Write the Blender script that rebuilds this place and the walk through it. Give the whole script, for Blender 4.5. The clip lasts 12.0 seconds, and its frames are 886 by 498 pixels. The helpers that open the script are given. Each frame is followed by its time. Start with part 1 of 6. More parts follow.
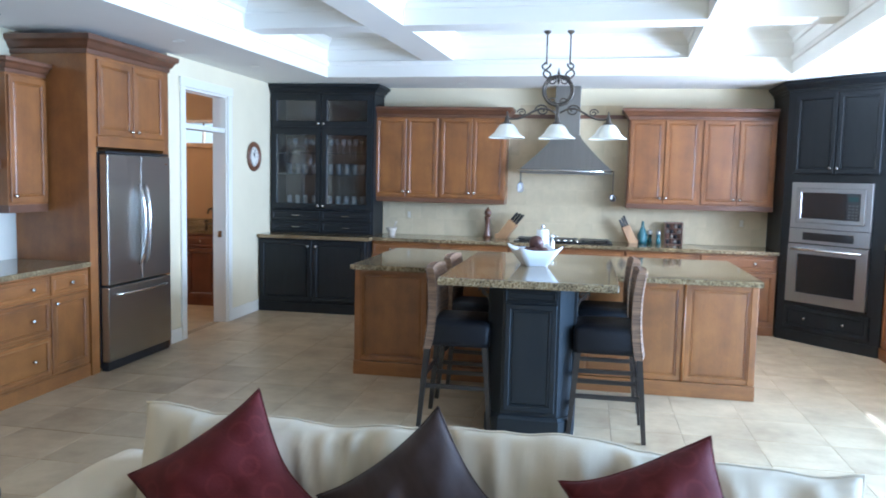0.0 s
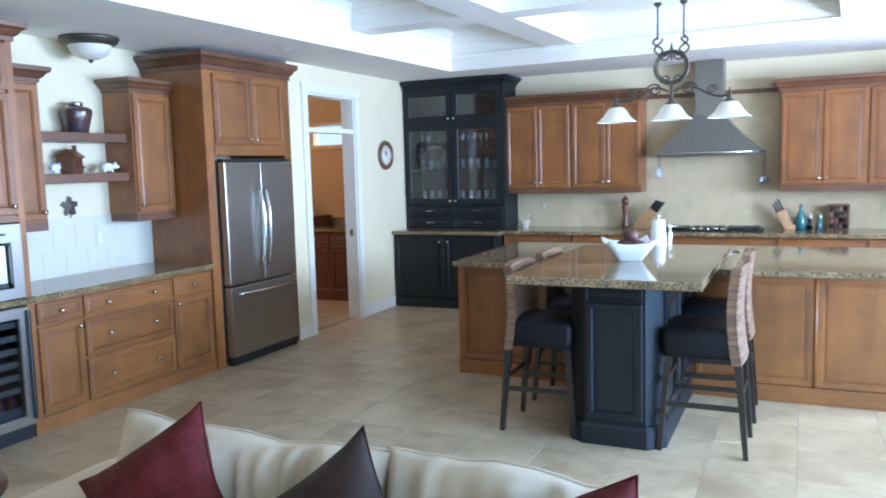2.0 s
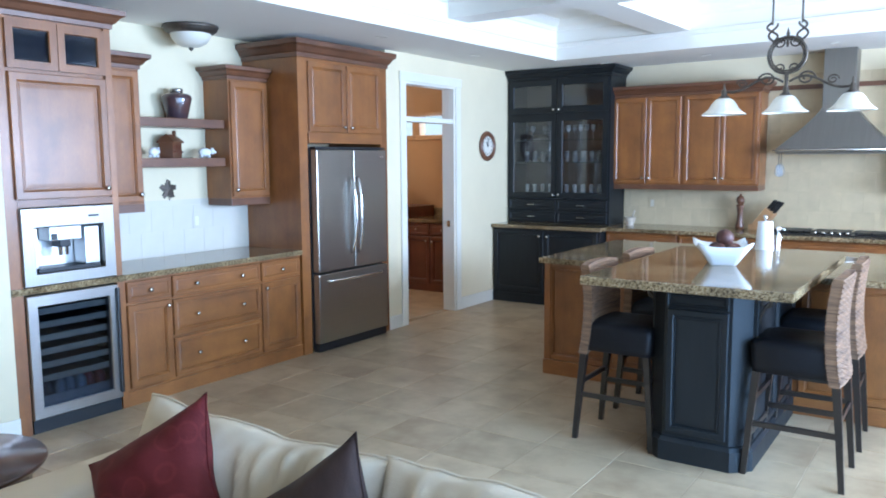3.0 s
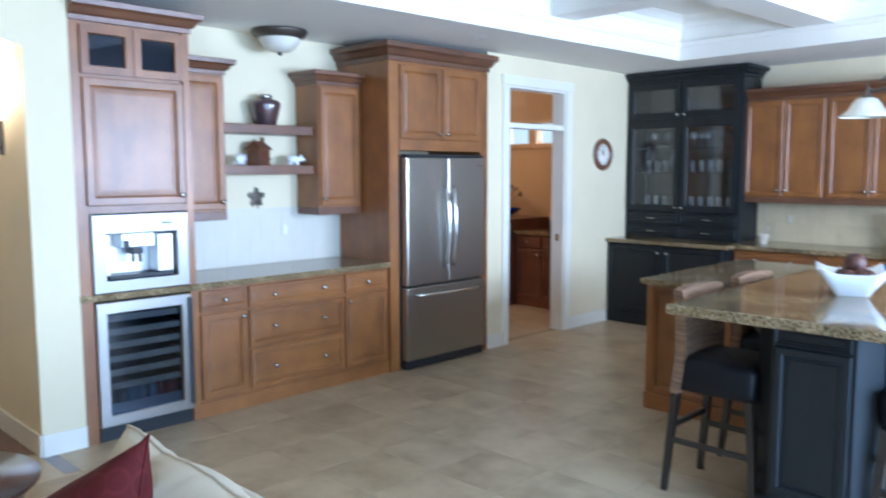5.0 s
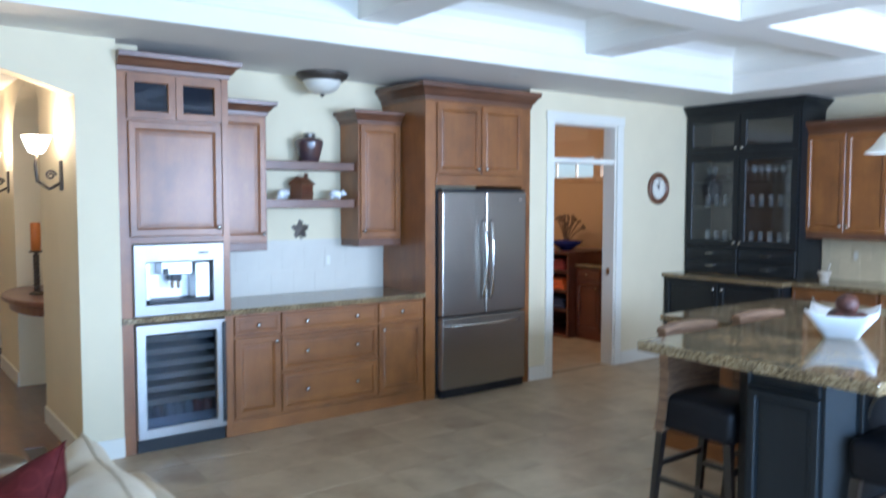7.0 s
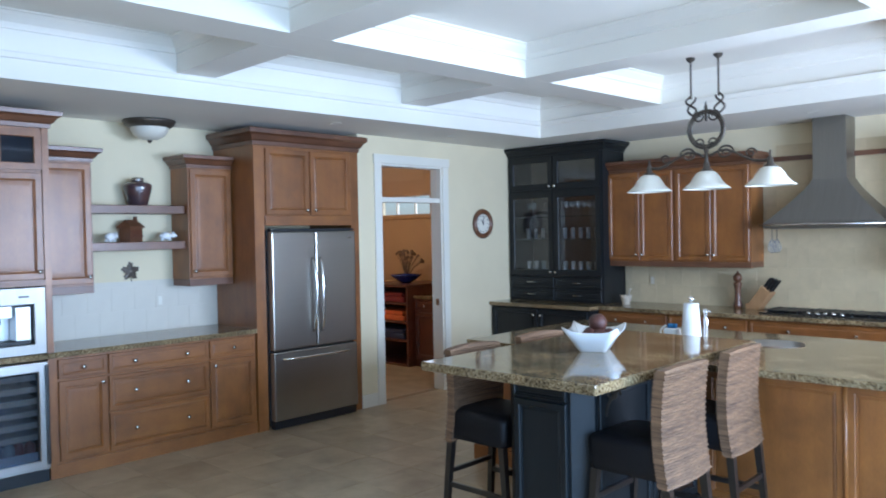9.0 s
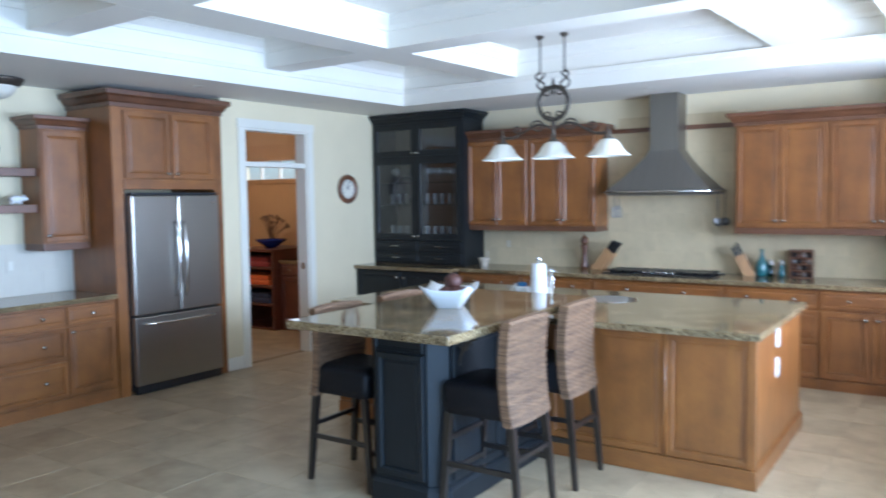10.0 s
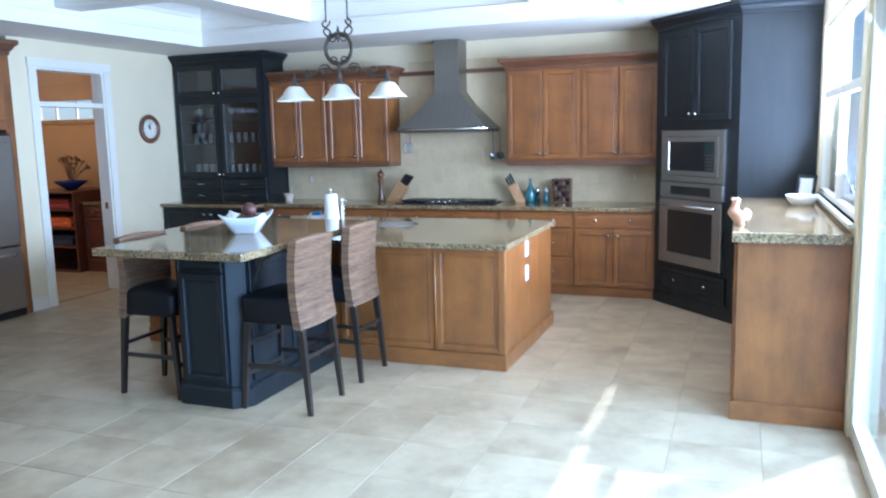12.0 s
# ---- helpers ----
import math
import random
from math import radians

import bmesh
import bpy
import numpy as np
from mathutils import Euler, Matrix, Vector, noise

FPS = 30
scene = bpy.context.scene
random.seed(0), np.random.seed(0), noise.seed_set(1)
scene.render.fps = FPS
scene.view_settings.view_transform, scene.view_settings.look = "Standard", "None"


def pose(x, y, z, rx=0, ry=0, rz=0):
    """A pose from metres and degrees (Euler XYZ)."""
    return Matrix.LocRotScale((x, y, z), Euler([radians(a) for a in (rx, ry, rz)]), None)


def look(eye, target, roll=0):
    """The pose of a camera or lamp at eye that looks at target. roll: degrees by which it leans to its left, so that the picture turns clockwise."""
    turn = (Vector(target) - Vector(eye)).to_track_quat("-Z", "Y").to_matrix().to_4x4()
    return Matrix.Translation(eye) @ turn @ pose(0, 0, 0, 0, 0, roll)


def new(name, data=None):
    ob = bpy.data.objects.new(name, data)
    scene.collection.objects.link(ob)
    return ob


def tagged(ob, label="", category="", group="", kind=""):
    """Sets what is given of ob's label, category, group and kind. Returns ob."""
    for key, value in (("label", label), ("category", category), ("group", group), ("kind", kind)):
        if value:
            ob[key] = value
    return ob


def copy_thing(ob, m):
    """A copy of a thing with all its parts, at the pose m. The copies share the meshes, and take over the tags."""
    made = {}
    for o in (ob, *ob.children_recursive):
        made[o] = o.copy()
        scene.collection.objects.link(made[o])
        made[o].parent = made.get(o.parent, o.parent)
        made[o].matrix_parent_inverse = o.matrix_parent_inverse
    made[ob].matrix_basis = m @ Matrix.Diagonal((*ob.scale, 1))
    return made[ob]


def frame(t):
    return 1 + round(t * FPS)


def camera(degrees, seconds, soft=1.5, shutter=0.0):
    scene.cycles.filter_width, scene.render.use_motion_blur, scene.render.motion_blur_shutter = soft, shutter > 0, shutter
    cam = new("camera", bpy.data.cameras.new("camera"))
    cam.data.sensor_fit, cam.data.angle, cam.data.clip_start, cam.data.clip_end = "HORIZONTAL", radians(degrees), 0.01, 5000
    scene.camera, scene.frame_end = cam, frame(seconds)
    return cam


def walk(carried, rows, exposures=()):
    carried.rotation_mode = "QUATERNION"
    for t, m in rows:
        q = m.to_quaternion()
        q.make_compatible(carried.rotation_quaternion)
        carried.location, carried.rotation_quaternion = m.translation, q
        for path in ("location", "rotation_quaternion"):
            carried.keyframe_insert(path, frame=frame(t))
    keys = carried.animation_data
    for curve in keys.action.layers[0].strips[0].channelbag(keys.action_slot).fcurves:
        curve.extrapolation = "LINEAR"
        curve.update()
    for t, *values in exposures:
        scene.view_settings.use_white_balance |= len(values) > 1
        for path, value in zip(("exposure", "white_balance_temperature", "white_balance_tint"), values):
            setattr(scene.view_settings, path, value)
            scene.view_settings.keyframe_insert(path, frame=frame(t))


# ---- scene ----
cam = camera(59.1, 12.0, soft=1.8, shutter=0.5)
PATH = [
    (0, (0.272, 0.348, 1.65), (-0.089, 2.306, 1.463), 1.3),
    (0.5, (0.554, 0.335, 1.659), (0.051, 2.26, 1.459), 0.1),
    (1, (0.734, 0.416, 1.659), (0.09, 2.293, 1.411), -2.0),
    (1.5, (0.842, 0.592, 1.667), (0.093, 2.433, 1.447), -0.6),
    (2, (0.942, 0.761, 1.678), (0.103, 2.565, 1.466), -1.6),
    (2.5, (1.042, 0.94, 1.664), (0.036, 2.656, 1.456), -0.5),
    (3, (1.128, 1.07, 1.667), (0.012, 2.715, 1.44), -0.4),
    (3.2, (1.145, 1.133, 1.659), (0.005, 2.76, 1.431), -0.8),
    (4.8, (1.154, 1.639, 1.664), (-0.184, 3.104, 1.415), 0.0),
    (5, (1.167, 1.679, 1.653), (-0.232, 3.094, 1.453), -0.1),
    (5.5, (1.426, 1.836, 1.639), (-0.178, 3.004, 1.384), 0.1),
    (6, (1.639, 1.975, 1.688), (0.048, 3.146, 1.38), 0.3),
    (6.5, (1.666, 2.01, 1.675), (0.054, 3.161, 1.398), -1.8),
    (7, (1.72, 2.043, 1.688), (0.127, 3.247, 1.564), 0.1),
    (7.2, (1.818, 2.082, 1.734), (0.23, 3.296, 1.67), 1.8),
    (8.8, (2.31, 2.022, 1.729), (0.915, 3.454, 1.707), -0.2),
    (9, (2.329, 2.03, 1.714), (0.952, 3.48, 1.675), -1.1),
    (9.5, (2.375, 1.963, 1.704), (1.12, 3.52, 1.656), -0.7),
    (10, (2.522, 1.845, 1.708), (1.41, 3.502, 1.576), -0.8),
    (10.5, (2.702, 1.76, 1.699), (1.81, 3.545, 1.553), -1.9),
    (11, (2.942, 1.639, 1.679), (2.084, 3.428, 1.428), 0.7),
    (11.5, (3.079, 1.481, 1.69), (2.278, 3.298, 1.456), -0.3),
    (12, (3.069, 1.298, 1.677), (2.363, 3.147, 1.387), -1.3),
]
EXPOSURES = [(0, 0.4, 4600, 10), (3, 0.38, 4660, 10), (5, 0.3, 4680, 10), (5.5, 0.1, 4640, 10), (6.5, 0.0, 4660, 10), (7.2, 0.05, 4680, 10), (9, -0.3, 4800, 10), (10, -0.1, 4740, 10), (11, 0.2, 4540, 10), (11.5, 0.2, 4500, 10), (12, 0.03, 4500, 10)]
walk(cam, [(t, look(eye, target, roll)) for t, eye, target, roll in PATH], EXPOSURES)

# world, sun and window light
SUN_WAY = Vector((-0.44, -0.55, -0.707))
world = bpy.data.worlds.new("world")
scene.world = world
world.use_nodes = True
wn = world.node_tree
sky = wn.nodes.new("ShaderNodeTexSky")
sky.sky_type, sky.sun_disc = "NISHITA", False
sky.sun_elevation, sky.sun_rotation = radians(45), radians(38.5)
wn.links.new(sky.outputs[0], wn.nodes["Background"].inputs[0])
wn.nodes["Background"].inputs[1].default_value = 0.15
sun = new("sun", bpy.data.lights.new("sun", "SUN"))
sun.data.energy, sun.data.angle, sun.data.color = 5.0, radians(0.5), (1.0, 0.94, 0.85)
sun.matrix_world = look(Vector((3.6, 7.2, 2.0)) - SUN_WAY * 20, (3.6, 7.2, 2.0))


def sky_light(name, eye, target, w, h, power, color=(0.73, 0.875, 1.0), spread=180):
    lamp = new(name, bpy.data.lights.new(name, "AREA"))
    lamp.data.shape, lamp.data.size, lamp.data.size_y = "RECTANGLE", w, h
    lamp.data.energy, lamp.data.color, lamp.data.spread = power, color, radians(spread)
    lamp.matrix_world = look(eye, target)
    return lamp


def bulb(name, place, power, radius, color):
    lamp = new(name, bpy.data.lights.new(name, "POINT"))
    lamp.data.energy, lamp.data.shadow_soft_size, lamp.data.color = power, radius, color
    lamp.location = place
    return lamp


sky_light("patio_door_daylight", (3.86, 4.08, 1.3), (2.1, 4.4, 0.3), 3.5, 2.35, 195, (0.62, 0.82, 1.0), spread=125)
sky_light("counter_window_daylight", (3.86, 7.1, 1.8), (1.6, 6.9, 2.75), 2.1, 1.25, 320, (0.95, 0.96, 0.98), spread=160)
# Fill through an added, unseen southeast door, for the sofa and island.
sky_light("unseen_door_fill", (3.86, 0.3, 1.3), (2.0, 1.0, 1.6), 3.3, 2.3, 75, (0.84, 0.92, 1.0), spread=130)
sky_light("laundry_window_daylight", (-5.1, 9.99, 2.13), (-5.1, 7.5, 0.6), 2.4, 0.25, 6, (1.0, 0.9, 0.75))

# ---- materials ----


def material(name, color, rough=0.5, metal=0.0, spec=0.5, vary=0.0, scale=6.0, stretch=(1, 1, 1), bump=0.0, bump_scale=60.0,
             second=None, detail=6.0, per_piece=0.0, coat=0.0, sheen=0.0, ramp=(0.35, 0.7)):
    """A surface: base colour mixed with a second tone by noise, per-piece value shift, fine relief."""
    m = bpy.data.materials.new(name)
    m.use_nodes = True
    t = m.node_tree
    n, link = t.nodes, t.links.new
    p = n["Principled BSDF"]
    p.inputs["Base Color"].default_value = (*color, 1)
    p.inputs["Roughness"].default_value, p.inputs["Metallic"].default_value = rough, metal
    p.inputs["Specular IOR Level"].default_value = spec
    p.inputs["Coat Weight"].default_value, p.inputs["Coat Roughness"].default_value = coat, 0.28
    p.inputs["Sheen Weight"].default_value = sheen
    co = n.new("ShaderNodeTexCoord")
    mp = n.new("ShaderNodeMapping")
    mp.inputs["Scale"].default_value = stretch
    link(co.outputs["Object"], mp.inputs[0])
    out = None
    if vary > 0:
        second = second or tuple(c * (1 - vary) for c in color)
        tex = n.new("ShaderNodeTexNoise")
        tex.inputs["Scale"].default_value, tex.inputs["Detail"].default_value, tex.inputs["Roughness"].default_value = scale, detail, 0.6
        big = n.new("ShaderNodeTexNoise")
        big.inputs["Scale"].default_value, big.inputs["Detail"].default_value = scale * 0.23, 3
        link(mp.outputs[0], tex.inputs[0]), link(mp.outputs[0], big.inputs[0])
        if per_piece > 0:
            info, far = n.new("ShaderNodeObjectInfo"), n.new("ShaderNodeMath")
            far.operation, far.inputs[1].default_value = "MULTIPLY", 40
            link(info.outputs["Random"], far.inputs[0])
            for q in (tex, big):
                q.noise_dimensions = "4D"
                link(far.outputs[0], q.inputs["W"])
        mixf = n.new("ShaderNodeMath")
        mixf.operation, mixf.inputs[1].default_value = "MULTIPLY_ADD", 0.6
        half = n.new("ShaderNodeMath")
        half.operation, half.inputs[1].default_value = "MULTIPLY", 0.4
        link(big.outputs[0], half.inputs[0]), link(tex.outputs[0], mixf.inputs[0]), link(half.outputs[0], mixf.inputs[2])
        cr = n.new("ShaderNodeValToRGB")
        cr.color_ramp.elements[0].position, cr.color_ramp.elements[1].position = ramp
        cr.color_ramp.elements[0].color, cr.color_ramp.elements[1].color = (*second, 1), (*color, 1)
        link(mixf.outputs[0], cr.inputs[0])
        out = cr.outputs[0]
        rr = n.new("ShaderNodeMapRange")
        rr.inputs["To Min"].default_value, rr.inputs["To Max"].default_value = min(1, rough * 1.25), rough * 0.8
        link(mixf.outputs[0], rr.inputs[0]), link(rr.outputs[0], p.inputs["Roughness"])
    if per_piece > 0:
        info, hsv, mr = n.new("ShaderNodeObjectInfo"), n.new("ShaderNodeHueSaturation"), n.new("ShaderNodeMapRange")
        mr.inputs["To Min"].default_value, mr.inputs["To Max"].default_value = 1 - per_piece, 1 + per_piece
        link(info.outputs["Random"], mr.inputs[0]), link(mr.outputs[0], hsv.inputs["Value"])
        if out:
            link(out, hsv.inputs["Color"])
        else:
            hsv.inputs["Color"].default_value = (*color, 1)
        out = hsv.outputs[0]
    if out:
        link(out, p.inputs["Base Color"])
    if bump > 0:
        bt, bn = n.new("ShaderNodeTexNoise"), n.new("ShaderNodeBump")
        bt.inputs["Scale"].default_value, bt.inputs["Detail"].default_value = bump_scale, 4
        bn.inputs["Strength"].default_value, bn.inputs["Distance"].default_value = bump, 0.01
        link(mp.outputs[0], bt.inputs[0]), link(bt.outputs[0], bn.inputs["Height"]), link(bn.outputs[0], p.inputs["Normal"])
    return m


def wood(name, light, dark, rough=0.45, coat=0.55, along="z"):
    stretch = {"z": (5, 5, 0.8), "x": (0.8, 5, 5), "y": (5, 0.8, 5)}[along]
    m = material(name, light, rough, vary=0.5, second=dark, scale=2.2, stretch=stretch, bump=0.03, bump_scale=14, per_piece=0.1, coat=coat, ramp=(0.25, 0.7))
    # blotchy uptake of the stain over the grain, and fine pores
    t = m.node_tree
    n, link = t.nodes, t.links.new
    p = n["Principled BSDF"]
    under = p.inputs["Base Color"].links[0].from_socket
    for scale, low, high, source in ((5.0, 0.8, 1.16, n["Texture Coordinate"].outputs["Object"]), (38.0, 0.88, 1.06, n["Mapping"].outputs[0])):
        b, r, x = n.new("ShaderNodeTexNoise"), n.new("ShaderNodeMapRange"), n.new("ShaderNodeMix")
        b.inputs["Scale"].default_value, b.inputs["Detail"].default_value = scale, 5
        r.inputs["From Min"].default_value, r.inputs["From Max"].default_value = 0.32, 0.68
        r.inputs["To Min"].default_value, r.inputs["To Max"].default_value = low, high
        x.data_type, x.blend_type = "RGBA", "MULTIPLY"
        x.inputs["Factor"].default_value = 1
        link(source, b.inputs["Vector"]), link(b.outputs[0], r.inputs[0])
        link(under, x.inputs["A"]), link(r.outputs[0], x.inputs["B"])
        under = x.outputs["Result"]
    link(under, p.inputs["Base Color"])
    return m


def granite(name):
    m = material(name, (0.3, 0.23, 0.13), 0.08, spec=0.6)
    t = m.node_tree
    n, link = t.nodes, t.links.new
    p, co = n["Principled BSDF"], n["Texture Coordinate"]
    a, b, v = n.new("ShaderNodeTexNoise"), n.new("ShaderNodeTexNoise"), n.new("ShaderNodeTexVoronoi")
    a.inputs["Scale"].default_value, a.inputs["Detail"].default_value, a.inputs["Roughness"].default_value = 70, 7, 0.72
    b.inputs["Scale"].default_value, b.inputs["Detail"].default_value = 5, 4
    v.inputs["Scale"].default_value = 130
    for q in (a, b, v):
        link(co.outputs["Object"], q.inputs["Vector"])
    r1 = n.new("ShaderNodeValToRGB")
    e = r1.color_ramp.elements
    e[0].position, e[0].color, e[1].position, e[1].color = 0.34, (0.025, 0.02, 0.015, 1), 0.72, (0.55, 0.45, 0.27, 1)
    for at, c in ((0.43, (0.12, 0.075, 0.03, 1)), (0.51, (0.3, 0.215, 0.105, 1)), (0.58, (0.38, 0.29, 0.16, 1))):
        k = e.new(at)
        k.color = c
    link(a.outputs[0], r1.inputs[0])
    mx, mr = n.new("ShaderNodeMix"), n.new("ShaderNodeMapRange")
    mx.data_type, mx.blend_type = "RGBA", "MULTIPLY"
    mr.inputs["From Min"].default_value, mr.inputs["From Max"].default_value = 0.3, 0.7
    mr.inputs["To Min"].default_value, mr.inputs["To Max"].default_value = 0.55, 1.15
    link(b.outputs[0], mr.inputs[0])
    link(r1.outputs[0], mx.inputs["A"]), link(mr.outputs[0], mx.inputs["B"])
    mx.inputs["Factor"].default_value = 1
    m2, gt = n.new("ShaderNodeMix"), n.new("ShaderNodeMath")
    m2.data_type = "RGBA"
    gt.operation, gt.inputs[1].default_value = "LESS_THAN", 0.16
    link(v.outputs["Distance"], gt.inputs[0]), link(gt.outputs[0], m2.inputs["Factor"])
    link(mx.outputs["Result"], m2.inputs["A"])
    m2.inputs["B"].default_value = (0.05, 0.04, 0.03, 1)
    link(m2.outputs["Result"], p.inputs["Base Color"])
    return m


def brushed(name, color, rough, along=(1, 1, 60)):
    m = material(name, color, rough, metal=1.0, vary=0.12, scale=5, stretch=along, bump=0.02, bump_scale=30)
    return m


def glass(name, color=(1, 1, 1), rough=0.0):
    m = bpy.data.materials.new(name)
    m.use_nodes = True
    t = m.node_tree
    n, link = t.nodes, t.links.new
    n.remove(n["Principled BSDF"])
    tr, gl, lw, mx = n.new("ShaderNodeBsdfTransparent"), n.new("ShaderNodeBsdfGlossy"), n.new("ShaderNodeLayerWeight"), n.new("ShaderNodeMixShader")
    pw, ma = n.new("ShaderNodeMath"), n.new("ShaderNodeMath")
    tr.inputs[0].default_value, gl.inputs["Roughness"].default_value = (*color, 1), 0.03 + rough
    lw.inputs[0].default_value = 0.5
    pw.operation, pw.inputs[1].default_value = "POWER", 5
    ma.operation, ma.inputs[1].default_value, ma.inputs[2].default_value = "MULTIPLY_ADD", 0.85, 0.045
    link(lw.outputs["Facing"], pw.inputs[0]), link(pw.outputs[0], ma.inputs[0]), link(ma.outputs[0], mx.inputs[0])
    link(tr.outputs[0], mx.inputs[1]), link(gl.outputs[0], mx.inputs[2])
    link(mx.outputs[0], n["Material Output"].inputs[0])
    return m


def glowing(name, color, strength):
    m = material(name, (0.8, 0.78, 0.72), 0.4)
    p = m.node_tree.nodes["Principled BSDF"]
    p.inputs["Emission Color"].default_value, p.inputs["Emission Strength"].default_value = (*color, 1), strength
    return m


HUTCH_INSIDE = material("hutch_inside", (0.1, 0.085, 0.07), 0.6, vary=0.3, scale=5)
MAPLE = wood("maple_stain", (0.31, 0.121, 0.022), (0.15, 0.051, 0.0095))
MAPLE_X = wood("maple_stain_across", (0.3, 0.117, 0.0215), (0.145, 0.049, 0.0092), along="x")
WALNUT = wood("brown_trim", (0.165, 0.07, 0.029), (0.095, 0.037, 0.0155), along="x")
CHERRY = wood("cherry_stain", (0.16, 0.048, 0.02), (0.085, 0.024, 0.011))
BLACK_PAINT = material("black_paint", (0.0105, 0.013, 0.015), 0.48, spec=0.4, vary=0.4, scale=5, stretch=(4, 4, 0.6), bump=0.04, bump_scale=25)
GRANITE = granite("speckled_granite")
STEEL = brushed("brushed_steel", (0.5, 0.48, 0.45), 0.3)
STEEL_X = brushed("brushed_steel_across", (0.42, 0.42, 0.42), 0.3, (60, 1, 1))
FRIDGE_STEEL = material("fridge_steel", (0.4, 0.39, 0.35), 0.3, metal=1.0, vary=0.05, scale=5, stretch=(1, 1, 60))
DULL_STEEL = brushed("hood_steel", (0.32, 0.31, 0.29), 0.38, (40, 1, 1))
CHROME = material("chrome", (0.75, 0.74, 0.72), 0.12, metal=1.0)
UTENSIL = material("utensil_steel", (0.2, 0.195, 0.19), 0.34, metal=1.0, vary=0.2, scale=20)
NICKEL = material("nickel_knob", (0.6, 0.58, 0.54), 0.25, metal=1.0)
IRON = material("antique_iron", (0.12, 0.1, 0.078), 0.45, metal=0.6, vary=0.4, scale=30, bump=0.1, bump_scale=80)
BLACK_GLASS = material("black_glass", (0.012, 0.013, 0.015), 0.06, coat=0.5)
BLACK = material("black_plastic", (0.012, 0.012, 0.013), 0.45)
WALL = material("cream_plaster", (0.76, 0.668, 0.45), 0.75, vary=0.06, scale=3, bump=0.06, bump_scale=180)
WHITE = material("white_ceiling_paint", (0.86, 0.83, 0.745), 0.7, vary=0.03, scale=2, bump=0.03, bump_scale=150)
TRIM = material("white_gloss_trim", (0.79, 0.755, 0.65), 0.35, vary=0.04, scale=4)
ORANGE_WALL = material("orange_plaster", (0.5, 0.3, 0.13), 0.75, vary=0.08, scale=3, bump=0.06, bump_scale=160)
TILE = material("travertine_tile", (0.475, 0.37, 0.225), 0.36, vary=0.35, second=(0.29, 0.205, 0.115), scale=3.6, detail=9, bump=0.05, bump_scale=40, per_piece=0.035, ramp=(0.36, 0.58))
GROUT = material("grout", (0.33, 0.26, 0.165), 0.85, vary=0.2, scale=30)
SPLASH = material("tumbled_stone_tile", (0.67, 0.55, 0.335), 0.5, vary=0.2, scale=7, detail=8, bump=0.08, bump_scale=50, per_piece=0.045)
OAK_FLOOR = wood("oak_floor", (0.15, 0.06, 0.025), (0.075, 0.028, 0.012), rough=0.22, along="x")
LEATHER = material("black_leather", (0.005, 0.005, 0.007), 0.5, spec=0.3, vary=0.3, scale=20, bump=0.15, bump_scale=120)
DARK_WOOD = wood("espresso_wood", (0.016, 0.011, 0.009), (0.008, 0.006, 0.005), rough=0.35)
TABLE_WOOD = wood("polished_table_wood", (0.07, 0.024, 0.012), (0.03, 0.01, 0.006), rough=0.16, coat=0.8, along="x")
WICKER = material("woven_rattan", (0.26, 0.15, 0.075), 0.6, vary=0.6, second=(0.07, 0.038, 0.02), scale=9, stretch=(1, 1.3, 26), bump=0.15, bump_scale=40, ramp=(0.36, 0.64))
LINEN = material("cream_linen", (0.57, 0.49, 0.355), 0.85, vary=0.08, scale=5, bump=0.12, bump_scale=260)
RED_SILK = material("red_cushion_cloth", (0.088, 0.0095, 0.0095), 0.75, spec=0.2, vary=0.35, scale=14, bump=0.12, bump_scale=120)
BROWN_SILK = material("brown_cushion_cloth", (0.034, 0.018, 0.013), 0.65, spec=0.25, vary=0.4, scale=10, stretch=(1, 1, 4), bump=0.12, bump_scale=120)
t = RED_SILK.node_tree
v, r, x = t.nodes.new("ShaderNodeTexVoronoi"), t.nodes.new("ShaderNodeValToRGB"), t.nodes.new("ShaderNodeMix")
v.inputs["Scale"].default_value, v.inputs["Randomness"].default_value = 11, 0.35
e = r.color_ramp.elements
e[0].position, e[0].color, e[1].position, e[1].color = 0.33, (0, 0, 0, 1), 0.37, (1, 1, 1, 1)
for at in (0.41, 0.46):
    e.new(at).color = (1, 1, 1, 1) if at < 0.45 else (0, 0, 0, 1)
x.data_type = "RGBA"
x.inputs["B"].default_value = (0.2, 0.035, 0.03, 1)
f = t.nodes.new("ShaderNodeMath")
f.operation, f.inputs[1].default_value = "MULTIPLY", 0.13
t.links.new(t.nodes["Texture Coordinate"].outputs["Object"], v.inputs["Vector"])
t.links.new(v.outputs["Distance"], r.inputs[0]), t.links.new(r.outputs[0], f.inputs[0]), t.links.new(f.outputs[0], x.inputs["Factor"])
t.links.new(t.nodes["Principled BSDF"].inputs["Base Color"].links[0].from_socket, x.inputs["A"])
t.links.new(x.outputs["Result"], t.nodes["Principled BSDF"].inputs["Base Color"])
RED_LABEL = material("red_bottle", (0.16, 0.015, 0.012), 0.3)
PORCELAIN = material("white_porcelain", (0.82, 0.82, 0.8), 0.15)
FROSTED = material("alabaster_glass", (0.8, 0.76, 0.64), 0.35, vary=0.08, scale=12)
PAPER = material("paper_towel", (0.83, 0.82, 0.79), 0.9, bump=0.2, bump_scale=150)
PANE = glass("clear_pane")
# Dark glass tint, blued to stand in for bluish reflections.
DARK_PANE = glass("reflection_tinted_pane", (0.55, 0.61, 0.7))
